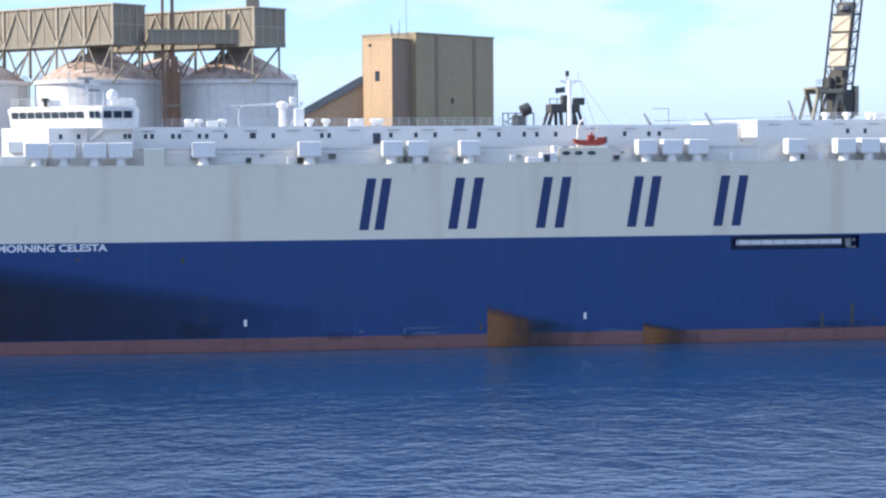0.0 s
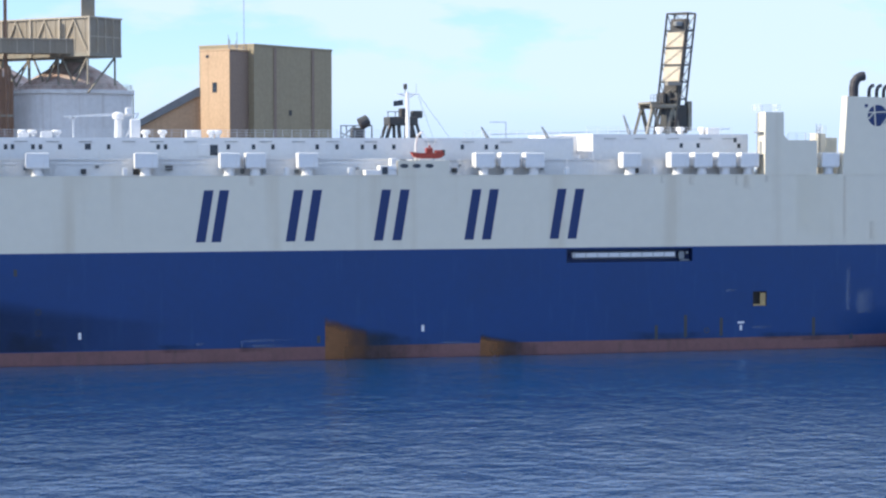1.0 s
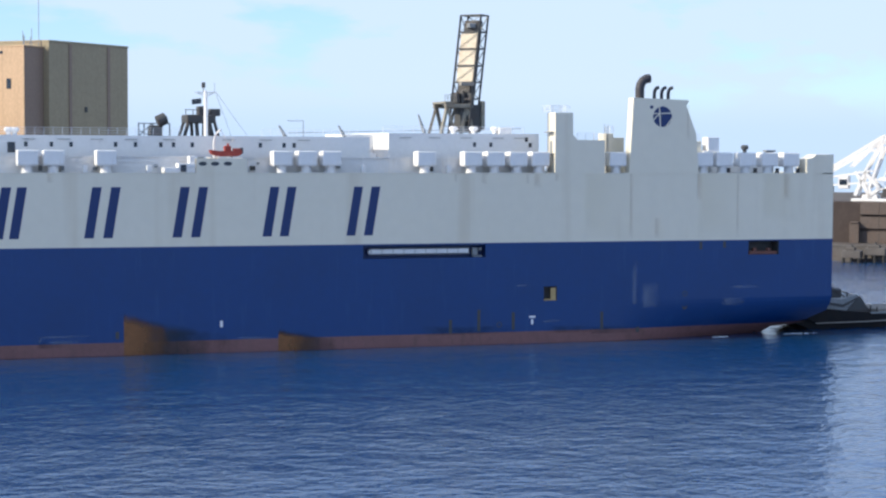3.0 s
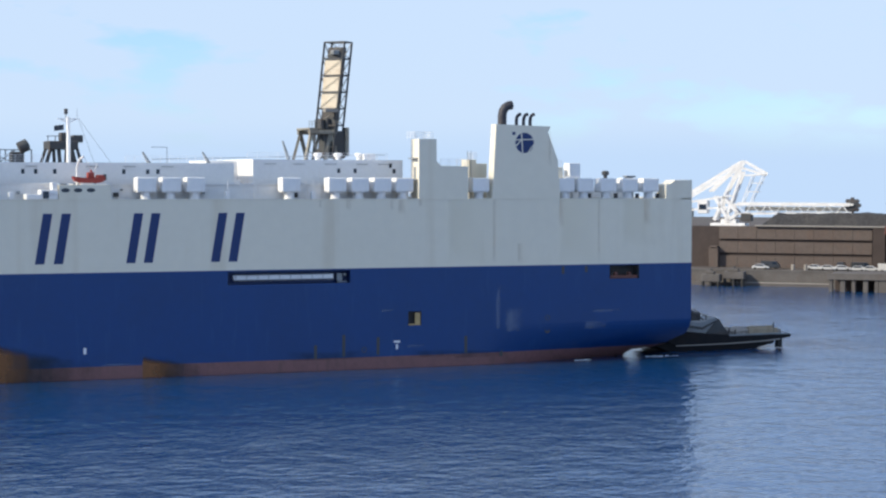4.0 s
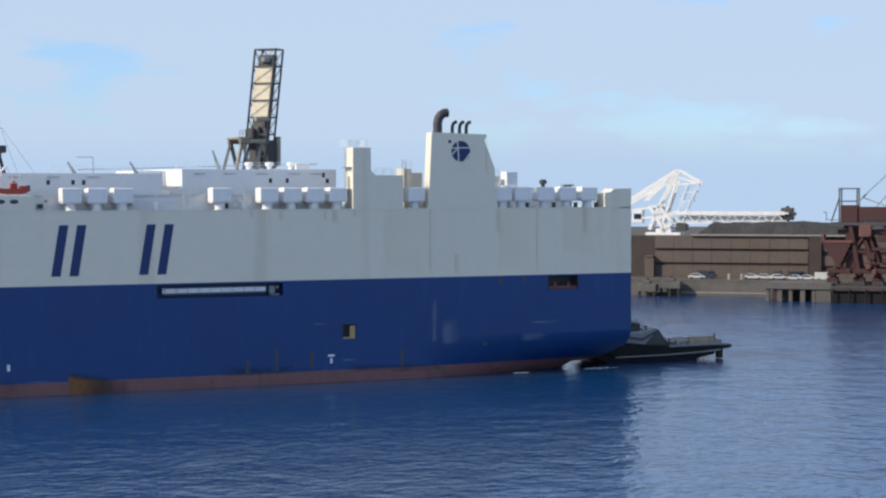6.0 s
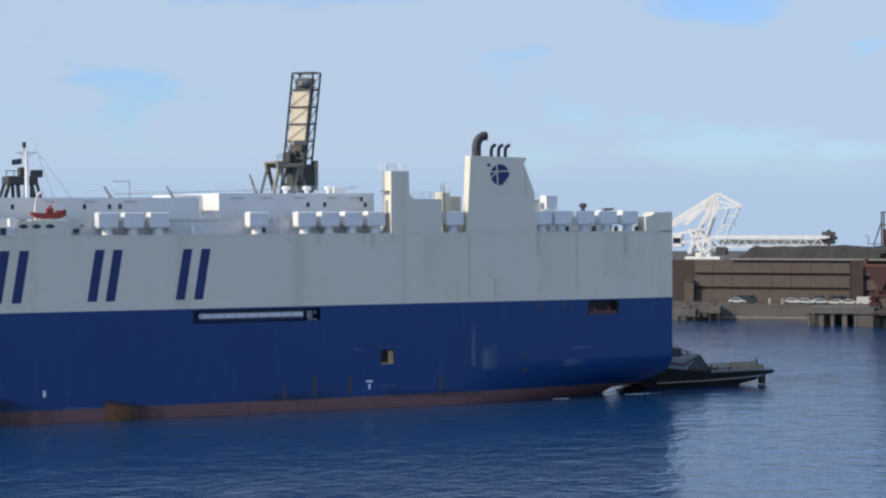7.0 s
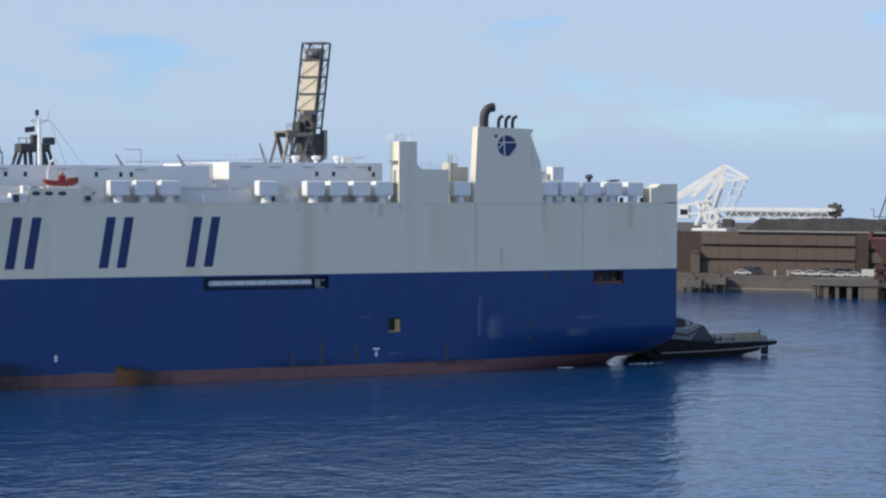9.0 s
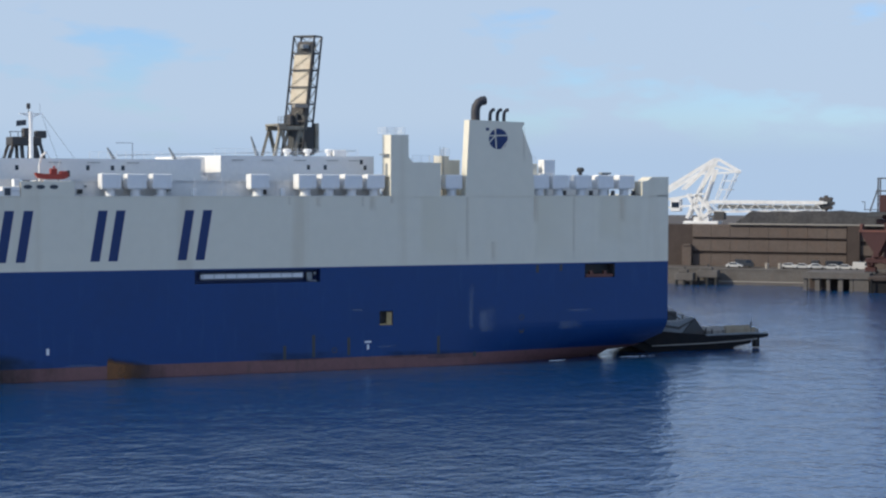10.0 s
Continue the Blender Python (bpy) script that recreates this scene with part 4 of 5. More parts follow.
part("flap_rib", prism([(152.4, 3.5), (156.0, 3.9), (159.0, 3.4), (161.4, 4.6), (161.6, 4.9), (159.0, 3.8), (156.0, 4.3), (152.4, 3.9)], 9.05, 9.2), DARK_STEEL, ramp_part)
part("flap_end", prism([(159.6, 2.7), (162.0, 5.2), (163.3, 3.5), (164.2, 2.5)], 9.0, 9.2), DARK_STEEL, ramp_part)
part("ramp_winch", boxes((157.0, 158.9, 9.4, 11.2, 4.9, 6.3), (156.2, 157.0, 9.8, 10.6, 5.1, 6.6), bevel=0.15), DARK_STEEL, ramp_part)
part("winch_frame", bars([((155.4, 9.3, 4.8), (156.4, 9.3, 6.9)), ((156.4, 9.3, 6.9), (159.4, 9.3, 5.0)), ((159.8, 9.3, 5.0), (159.8, 9.3, 6.0))], 0.12), DARK_STEEL, ramp_part)
for i in range(9):
    x0 = 165.4 + i * 0.98
    part("ramp_tread", boxes((x0, x0 + 0.86, 8.9, 16.8, 2.35, 2.95 + 0.08 * (i % 3)), bevel=0.06), PALE, ramp_part, "pale ribbed tread of the ramp")
part("tread_bar", boxes((167.6, 173.2, 8.5, 8.85, 2.4, 3.4), (168.6, 173.4, 10.4, 10.9, 2.9, 3.6), bevel=0.06), SAND_PAINT, ramp_part, "sand-coloured guard along the tread")
for x, h in ((172.4, 2.0), (165.0, 1.0), (163.8, 1.3)):
    part("ramp_post", bars([((x, 8.6, 2.3), (x, 8.6, 2.3 + h))], 0.13, 6), DARK_STEEL, ramp_part)
for y in (9.6, 15.0):
    part("hoist_wire", bars([((151.8, y, 10.5), (164.4, y, 2.7)), ((151.8, y, 9.0), (161.0, y, 5.2))], 0.06), PALE, ramp_part)

# ---- rescue boat on its station ----
boat = thing("rescue_boat", "orange-red rescue boat resting on its cradle", "boat", pose(55.6, 1.6, 27.3) @ Matrix.Scale(0.88, 4))
outline = [(-2.7, 1.35), (-2.3, 0.55), (-1.2, 0.30), (1.6, 0.30), (2.4, 0.55), (2.6, 1.30), (0.6, 1.15), (-1.2, 1.15)]
bm = prism(outline, -0.85, 0.85)
bmesh.ops.bevel(bm, geom=list(bm.edges), offset=0.12, segments=2, affect="EDGES")
part("boat_hull", bm, ORANGE, boat)
part("boat_console", boxes((-0.3, 0.8, -0.5, 0.5, 1.1, 2.0), (0.2, 0.5, -0.3, 0.3, 2.0, 2.4), (1.2, 2.3, -0.7, 0.7, 1.1, 1.6), bevel=0.1), ORANGE, boat)
part("outboard_motor", boxes((2.3, 2.8, -0.3, 0.3, 0.7, 1.7), bevel=0.1), DARK_STEEL, boat)
part("boat_cradle", boxes((-1.4, -0.9, -0.7, 0.7, 0.0, 0.4), (1.0, 1.5, -0.7, 0.7, 0.0, 0.4), (-0.9, 2.6, -0.9, 0.9, 0.0, 0.12)), DECK_WHITE, boat)
davit = part("davit", tube([(54.3, 3.4, 27.3), (54.3, 3.4, 29.6), (54.5, 2.8, 30.8), (54.9, 1.8, 31.3)], 0.16, 8), DECK_WHITE, ship, "white rescue boat davit")
part("davit_stay", bars([((54.9, 1.8, 31.3), (57.4, 3.4, 27.4)), ((56.0, 3.4, 27.4), (57.0, 2.6, 30.2))], 0.05), DECK_WHITE, davit)

# ---- berth behind the ship ----
tagged(part("quay_ground", boxes((-900, 152, 36.5, 260, -8, 3.0)), CONCRETE), "concrete quay apron behind the moored ship", "quay", kind="structure")


def silo(x, y, r, label):
    s = thing("grain_silo", label, "silo", pose(x, y, 3.0), group="grain silos")
    part("silo_wall", lathe([(r, 0), (r, 36.8), (r * 0.97, 37.0)], 56), SILO_WALL, s)
    part("silo_rim", lathe([(r + 0.02, 36.4), (r + 0.45, 36.5), (r + 0.45, 37.2), (r - 0.4, 37.3)], 56), SILO_WALL, s)
    bm = lathe([(r - 0.4, 37.2), (r * 0.75, 39.2), (r * 0.5, 40.9), (r * 0.27, 42.3), (r * 0.2, 42.7)], 40)
    for v in bm.verts:
        v.co.z += 0.25 * noise.noise(v.co * 0.45 + Vector((x, 0, 0)))
    part("silo_roof", bm, SILO_ROOF, s, "dusty pinkish-brown cone roof")
    part("roof_hatch_house", boxes((-2.2, 2.2, -2.2, 2.2, 42.0, 44.6), bevel=0.1), GALV, s)
    for k in range(2):
        a = math.tau * (k * 0.5 + 0.36) + 0.9
        part("downpipe", bars([((math.cos(a) * (r + 0.25), math.sin(a) * (r + 0.25), 0), (math.cos(a) * (r + 0.25), math.sin(a) * (r + 0.25), 37.5))], 0.13, 8), GALV, s)
    segs = []
    for k in range(40):
        a, b = math.tau * k / 40, math.tau * (k + 1) / 40
        for h in (37.8, 38.3):
            segs.append(((math.cos(a) * r, math.sin(a) * r, h), (math.cos(b) * r, math.sin(b) * r, h)))
        segs.append(((math.cos(a) * r, math.sin(a) * r, 37.2), (math.cos(a) * r, math.sin(a) * r, 38.3)))
    part("rim_rail", bars(segs, 0.04), GALV, s)
    return s


silo(-16.3, 121, 12.0, "white concrete silo with a dusty brown cone roof")
silo(10.6, 121, 11.3, "white concrete silo with a dusty brown cone roof")
silo(-42.5, 128, 12.0, "white concrete silo with a dusty brown cone roof")
silo(-4, 146, 11.0, "white concrete silo standing behind the others")

SHORE = 45.0  # turn of the shore buildings against the ship


def gallery(x, y, length, w, z0, z1, label):
    """A clad conveyor gallery on trestles: local x runs away to the back along its length, local y across."""
    g = thing("conveyor_gallery", label, "conveyor", pose(x, y, 0, 0, 0, 180 - SHORE), group="conveyor galleries")
    h = z1 - z0
    part("cladding", boxes((0, length, -w, 0, z0 + 0.25, z1 - 0.3)), GALLERY, g)
    part("roof_sheet", boxes((-0.3, length, -w - 0.3, 0.3, z1 - 0.3, z1)), GALLERY_TRIM, g)
    part("floor_beam", boxes((-0.2, length, -w - 0.1, 0.12, z0, z0 + 0.6)), GALV, g)
    n = int(length / 7.5)
    for i in range(n + 1):
        xx = i * length / n
        part("frame_post", boxes((xx - 0.18, xx + 0.18, 0.0, 0.28, z0, z1 - 0.3)), GALLERY_TRIM, g)
    for i in range(n * 3):
        xx = (i + 0.5) * length / n / 3
        part("cladding_rib", boxes((xx - 0.07, xx + 0.07, 0.0, 0.10, z0 + 0.6, z1 - 0.3)), GALLERY_TRIM, g)
    for i in range(n):
        a, b = i * length / n, (i + 1) * length / n
        m = (a + b) / 2
        part("diagonal_brace", bars([((a + 0.2, 0.2, z0 + 0.4), (m, 0.2, z1 - 0.5))], 0.16), GALLERY_TRIM, g)
        part("diagonal_brace", bars([((m, 0.2, z1 - 0.5), (b - 0.2, 0.2, z0 + 0.4))], 0.16), GALLERY_TRIM, g)
    for k in range(5):
        yy = -w * k / 4
        part("end_rib", boxes((-0.14, 0.0, yy - 0.09, yy + 0.09, z0 + 0.2, z1 - 0.3)), GALLERY_TRIM, g)
    for zz in (z0 + h * 0.5,):
        part("end_rail", boxes((-0.12, 0.0, -w, 0, zz - 0.09, zz + 0.09)), GALLERY_TRIM, g)
    for i in range(n):
        xx = 1.0 + i * length / n
        for yy in (-0.5, -w + 0.5):
            part("trestle_leg", bars([((xx, yy, 41.0), (xx, yy, z0))], 0.20), GALV, g)
        part("trestle_brace", bars([((xx, -0.5, z0), (xx + 3.5, -0.5, 41.0))], 0.2), GALV, g)
        part("trestle_brace", bars([((xx + 6.5, -0.5, z0), (xx + 3.5, -0.5, 41.0))], 0.2), GALV, g)
        part("trestle_brace", bars([((xx, -w + 0.5, z0), (xx, -0.5, 39.5))], 0.2), GALV, g)
    return g


gallery(-12.9, 105.0, 62, 7.9, 46.6, 54.3, "tan clad conveyor gallery with lattice braces over the silos")
gallery(13.3, 105.0, 45, 8.4, 46.3, 53.7, "tan clad conveyor gallery joined by a bridge to its twin")
link = thing("link_bridge", "closed tan conveyor bridge between two galleries", "conveyor", pose(0, 0, 0))
part("cladding", boxes((-6.6, 13.6, 108.0, 112.0, 46.8, 49.4), bevel=0.05), GALLERY, link)
part("roof_sheet", boxes((-6.7, 13.6, 107.8, 112.2, 49.4, 49.6)), GALLERY_TRIM, link)
for i in range(7):
    part("cladding_rib", boxes((-6.0 + i * 3.0, -5.8 + i * 3.0, 107.9, 108.0, 46.8, 49.4)), GALLERY_TRIM, link)
tower_ = thing("bucket_elevator", "tan bucket elevator head rising from a gallery", "conveyor", pose(13.5, 108, 0))
part("elevator_casing", boxes((-1.6, 0.9, 0, 2.4, 53.6, 57.5), bevel=0.05), GALLERY, tower_)
part("elevator_cap", boxes((-2.0, 1.3, -0.3, 2.7, 57.5, 57.9)), GALLERY_TRIM, tower_)
legs = thing("elevator_pipes", "cluster of tall brown elevator pipes between the silos", "pipes", pose(-2.4, 110, 3.0))
for x, top, r in ((-1.5, 56.0, 0.30), (0.35, 56.0, 0.34), (-0.7, 41.0, 0.32), (1.0, 41.5, 0.30), (-0.2, 39.5, 0.26), (1.5, 38.5, 0.24)):
    part("pipe", bars([((x, 0, 0), (x, 0, top))], r, 10), PIPE_BROWN, legs)
part("pipe_tie", boxes((-1.8, 1.8, -0.3, 0.3, 32.0, 32.4), (-1.8, 1.8, -0.3, 0.3, 24.0, 24.4)), GALV, legs)

# ---- brown tower building ----
house = thing("processing_tower", "tall tan and brown windowless processing building", "building", pose(45.3, 160.0, 3.0, 0, 0, SHORE))
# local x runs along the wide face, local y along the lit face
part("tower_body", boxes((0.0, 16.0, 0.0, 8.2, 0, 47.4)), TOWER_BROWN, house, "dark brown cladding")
# The sun on this side is put into its paler colour.
part("sunlit_cladding", boxes((-0.12, 0.0, 0.05, 8.2, 0, 47.5)), TOWER_SUN_TAN, house, "tan cladding with the sun's warmth put into its colour")
part("wide_block", boxes((6.5, 35.7, -1.5, 14.0, 0, 48.8)), TOWER_OLIVE, house, "olive tan cladding with vertical joints")
for x in (14.0, 28.2):
    part("joint_cover", boxes((x - 0.5, x + 0.5, -1.68, -1.5, 0, 48.6)), TOWER_BROWN, house)
part("parapet", boxes((6.4, 35.8, -1.65, 14.1, 48.8, 49.2)), TOWER_OLIVE, house)
part("parapet", boxes((-0.2, 6.4, -0.12, 8.3, 47.5, 47.8)), TOWER_SUN_TAN, house)
part("tower_window", boxes((-0.22, -0.12, 3.6, 4.8, 38.4, 40.6), bevel=0.03), GLASS, house)
part("tower_window", boxes((-0.22, -0.12, 5.8, 6.6, 46.0, 46.6), bevel=0.03), GLASS, house)
part("wall_fan", boxes((19.2, 20.2, -1.62, -1.5, 33.6, 34.8), bevel=0.05), DARK_STEEL, house)
for x, y, h in ((1.0, 1.0, 2.6), (2.0, 2.0, 3.4), (3.6, 1.2, 2.2), (5.0, 2.0, 4.2), (6.2, 1.0, 12.0), (4.4, 3.5, 2.4)):
    part("roof_aerial", bars([((x, y, 47.6), (x, y, 47.6 + h))], 0.07), GREY_STEEL, house)
part("roof_rail", bars([((0, 0.2, 48.7), (6.2, 0.2, 48.7)), ((0, 0.2, 48.3), (6.2, 0.2, 48.3))] + [((i, 0.2, 47.6), (i, 0.2, 48.7)) for i in range(7)], 0.05), GREY_STEEL, house)
incline = thing("inclined_conveyor", "tan inclined conveyor house with a grey roof", "conveyor", pose(0, 0, 0))
part("conveyor_wall", prism([(24.0, 3), (24.0, 32.6), (38.9, 40.6), (42.5, 40.6), (42.5, 3)], 168.0, 174.0), TOWER_SUN_TAN, incline)
part("conveyor_roof", prism([(22.5, 31.9), (22.5, 33.4), (39.0, 42.6), (42.0, 42.6), (42.0, 40.8), (38.9, 40.6)], 167.4, 174.5), GREY_STEEL, incline, "dull grey sheet roof")
part("conveyor_opening", boxes((24.5, 27.0, 167.85, 168.0, 28, 32.4)), DARK_STEEL, incline)

# ---- raised ship loader behind the ship ----
loader = thing("ship_loader", "weathered ship loader with its lattice boom raised", "loader", pose(0, 0, 0))
LOW, TOP = Vector((107.95, 50, 38.9)), Vector((109.35, 50, 51.8))
axis = (TOP - LOW).normalized()
right, deep = Vector((0.72, 0.69, 0)), Vector((-0.69, 0.72, 0))


def boom_at(k, a, b):
    """A point of the boom: k from foot to tip, a to the right, b to the back, in metres."""
    return LOW + (TOP - LOW) * k + right * a + deep * b


corners = ((-0.8, -2.1), (2.0, -2.1), (2.0, 1.8), (-0.8, 1.8))
for a, b in corners:
    part("boom_chord", bars([(boom_at(-0.55, a, b), boom_at(1, a, b))], 0.20), DARK_STEEL, loader)
for i in range(6):
    k = -0.12 + i * 0.224
    for (a, b), (c, d) in zip(corners, corners[1:] + corners[:1]):
        part("boom_rung", bars([(boom_at(k, a, b), boom_at(k, c, d))], 0.16), DARK_STEEL, loader)
        if i < 5:
            part("boom_lacing", bars([(boom_at(k, a, b), boom_at(k + 0.224, c, d))], 0.05 if a < 0 and c < 0 else 0.09), GALV, loader)
for i in range(1, 4):
    k = -0.07 + i * 0.224
    bm = bmesh.new()
    vs = []
    for kk in (k - 0.045, k + 0.165):
        for a, b in ((-0.66, -1.7), (-0.66, 1.4), (-0.52, 1.4), (-0.52, -1.7)):
            vs.append(bm.verts.new(boom_at(kk, a, b)))
    for f in ((3, 2, 1, 0), (4, 5, 6, 7), (0, 1, 5, 4), (1, 2, 6, 5), (2, 3, 7, 6), (3, 0, 4, 7)):
        bm.faces.new([vs[j] for j in f])
    part("boom_panel", bm, CREAM, loader, "pale cream conveyor cover")
part("boom_head", boxes((108.4, 109.6, 48.8, 50.4, 49.6, 50.4), bevel=0.1), GREY_STEEL, loader)
part("boom_heel", boxes((107.0, 110.8, 49.0, 52.0, 31.6, 36.4), bevel=0.2), DARK_STEEL, loader)
part("heel_walkway", boxes((106.6, 109.0, 47.6, 49.0, 39.6, 40.2)), PALE, loader)
part("cable_chute", boxes((110.7, 111.3, 48.6, 50, 32.0, 37.0), bevel=0.05), GALV, loader)
# Dark core added inside the boom so that its right face reads dark.
core = bmesh.new()
vs = [core.verts.new(boom_at(k, a, b)) for k in (-0.5, 0.93) for a, b in ((-0.3, -1.5), (1.3, -1.5), (1.3, 1.2), (-0.3, 1.2))]
for f in ((3, 2, 1, 0), (4, 5, 6, 7), (0, 1, 5, 4), (1, 2, 6, 5), (2, 3, 7, 6), (3, 0, 4, 7)):
    core.faces.new([vs[j] for j in f])
part("boom_core", core, DARK_STEEL, loader, "dark core added inside the lattice boom")
part("chute", lathe([(0.9, -27.0), (0.9, 0.3), (0.7, 0.9)], 12, (109.6, 50, 30.8)), SILO_WALL, loader)
for y, yt in ((47.5, 49), (56.5, 55)):
    for x, xt, zt in ((100.5, 104.5, 36.1), (108.9, 104.5, 36.1), (104.3, 108.0, 36.1), (112.5, 108.0, 36.1)):
        part("portal_leg", bars([((x, y, 20.0), (xt, yt, zt))], 0.34), GALV, loader)
part("portal_base", boxes((94.5, 97.5, 46, 58, 3, 20.2), (110, 113, 46, 58, 3, 20.2), (94.5, 113, 46, 58, 18.6, 20.2), bevel=0.1), GALV, loader)
part("portal_beam", boxes((104.0, 109.0, 48.4, 49.2, 35.8, 36.5), (104.0, 109.0, 54.6, 55.4, 35.8, 36.5), (103.9, 105.4, 48.4, 55.4, 36.5, 36.9), bevel=0.08), GALV, loader)
for x0, x1, z in ((103.7, 105.3, 32.6), (107.3, 108.9, 33.6), (107.0, 109.2, 32.0)):
    part("portal_tie", bars([((x0, 48.4, z), (x1, 48.4, z))], 0.14), GALV, loader)
part("winch_house", boxes((106.0, 107.0, 49, 52, 36.4, 38.5), (107.1, 108.0, 49, 52, 36.4, 38.7), bevel=0.3), DARK_STEEL, loader)
part("deck_rail", bars([((103.9, 48.4, 38.0), (106.0, 48.4, 38.0)), ((103.9, 48.4, 37.5), (106.0, 48.4, 37.5))] + [((103.9 + i * 0.52, 48.4, 36.8), (103.9 + i * 0.52, 48.4, 38.0)) for i in range(5)], 0.05), GALV, loader)

hopper = thing("dark_trestle", "dark steel trestle standing on the quay", "trestle", pose(0, 0, 0))
for x, xt in ((55.6, 59.7), (61.6, 60.8), (67.2, 63.7), (62.6, 63.0)):
    for y, yt in ((47.5, 49), (54.5, 53)):
        part("trestle_leg", bars([((x, y, 20.0), (xt, yt, 33.6))], 0.32), DARK_STEEL, hopper)
part("trestle_base", boxes((55.0, 68.0, 46.5, 55.5, 3, 20.2), bevel=0.1), DARK_STEEL, hopper)
part("trestle_beam", boxes((59.2, 64.0, 48.5, 53.5, 32.8, 34.2), (61.2, 62.2, 49.0, 51, 34.2, 35.6), (63.2, 64.9, 49, 51, 34.0, 35.2), bevel=0.12), DARK_STEEL, hopper)
part("trestle_rail", bars([((58.8, 48.5, 35.0), (61.4, 48.5, 35.0)), ((59.0, 48.5, 34.2), (59.0, 48.5, 35.0)), ((60.2, 48.5, 34.2), (60.2, 48.5, 35.0))], 0.08), DARK_STEEL, hopper)
winchgear = thing("winch_platform", "grey winch on a braced steel platform", "winch", pose(0, 0, 0))
for x in (51.3, 52.2, 53.6, 56.4):
    part("platform_leg", bars([((x, 49, 3), (x, 49, 32.8))], 0.14), GREY_STEEL, winchgear)
part("platform_frame", bars([((51.2, 49, 32.7), (56.5, 49, 32.7)), ((51.2, 49, 30.6), (56.5, 49, 30.6)), ((51.2, 49, 31.6), (53.6, 49, 30.6)), ((51.3, 49, 30.6), (53.5, 49, 32.7))], 0.12), GREY_STEEL, winchgear)
bm = lathe([(0.5, 0), (1.0, 0.1), (1.0, 1.6), (0.5, 1.8)], 14)
part("winch_drum", bm, DARK_STEEL, winchgear, m=Matrix.Translation((54.3, 49, 32.9)) @ Matrix.Rotation(radians(65), 4, "Y"))
part("winch_base", boxes((53.0, 55.2, 48.5, 50.5, 30.6, 32.4), bevel=0.2), DARK_STEEL, winchgear)

# ---- port across the water ----
PORT = pose(258.0, 174.0, 0.0, 0, 0, -42.0)


def port_thing(name, label, category, group=""):
    return thing(name, label, category, PORT.copy(), group)


g = part("far_ground", boxes((-260, 900, 0, 1200, -8, 4.1)), GROUND)
g.matrix_basis = PORT
tagged(g, "brown dusty port yard with a low stone edge", "ground", kind="structure")
q = part("quay_wall", boxes((-260, 60, -0.9, -0.02, -6, 3.7), (-260, 60, -2.2, -0.9, -6, 0.75)), CONCRETE)
q.matrix_basis = PORT
tagged(q, "weathered grey-brown concrete quay wall", "quay", kind="structure")
part("quay_ledge", boxes((3, 34, -2.3, -0.92, 0.75, 0.98)), PALE, q)
part("quay_coping", boxes((-260, 60, -1.0, 0.6, 3.72, 4.25)), CONCRETE, q)

wall = port_thing("stockyard_wall", "tiered brown stockyard wall of long panels", "wall")
# Dark core that shows between the tiers as their shade.
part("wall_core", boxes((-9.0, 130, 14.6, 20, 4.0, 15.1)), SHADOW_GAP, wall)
for z0, z1, out in ((11.75, 15.15, 14.0), (8.0, 11.0, 14.1), (4.1, 7.2, 14.2)):
    for i in range(8):
        x0 = -0.8 + i * 5.1
        part("wall_panel", boxes((x0 + 0.03, x0 + 5.07, out, 14.6, z0, z1), bevel=0.03), PANEL, wall)
    for i in range(10):
        x0 = 43.5 + i * 6.2
        part("wall_panel", boxes((x0 + 0.03, x0 + 6.17, out + 0.1, 14.6, z0 - 0.6, z1 - 1.0), bevel=0.03), PANEL, wall)
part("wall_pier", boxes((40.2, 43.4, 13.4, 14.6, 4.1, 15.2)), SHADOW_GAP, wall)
part("wall_ledge", boxes((9.0, 55.0, 13.2, 14.6, 15.2, 15.55)), PALE, wall, "pale conveyor strip along the wall top")
part("wall_stub", boxes((-3.3, -0.8, 12.5, 14.6, 4.1, 9.4), (-3.0, -0.9, 12.2, 14.6, 9.4, 9.8), bevel=0.05), PANEL, wall)

coal = port_thing("coal_pile", "long black coal heap with an uneven ridge", "heap")
verts, faces = [], []
NX, NY = 110, 22
for i in range(NX + 1):
    for j in range(NY + 1):
        x, y = 2.0 + i * 1.1, 26.0 + j * 1.6
        ridge = 18.0 + 0.6 * noise.noise(Vector((x * 0.13, 3.0, 0))) + 0.008 * x
        h = min(ridge, 12.2 + (x - 3.5) * 0.80, 4.2 + (y - 24.5) * 1.0, 4.2 + (62.5 - y) * 1.0)
        h += 0.45 * math.exp(-((x - 10.5) / 1.5) ** 2) + 0.30 * noise.noise(Vector((x * 0.5, y * 0.5, 1.0))) + 0.15 * noise.noise(Vector((x * 1.4, y * 1.4, 5.0)))
        verts.append((x, y, max(4.0, h)))
for i in range(NX):
    for j in range(NY):
        a = i * (NY + 1) + j
        faces.append((a, a + NY + 1, a + NY + 2, a + 1))
part("coal_surface", mesh_from("coal_surface", verts, faces), COAL, coal)

stacker = port_thing("stacker_reclaimer", "white stacker reclaimer with a braced mast", "stacker")
S = 70.0


def sbars(name, segs, r, mat=LOADER_WHITE, depth=0.0):
    return part(name, bars([((a, S + depth, b), (c, S + depth, d)) for a, b, c, d in segs], r * 1.15), mat, stacker)


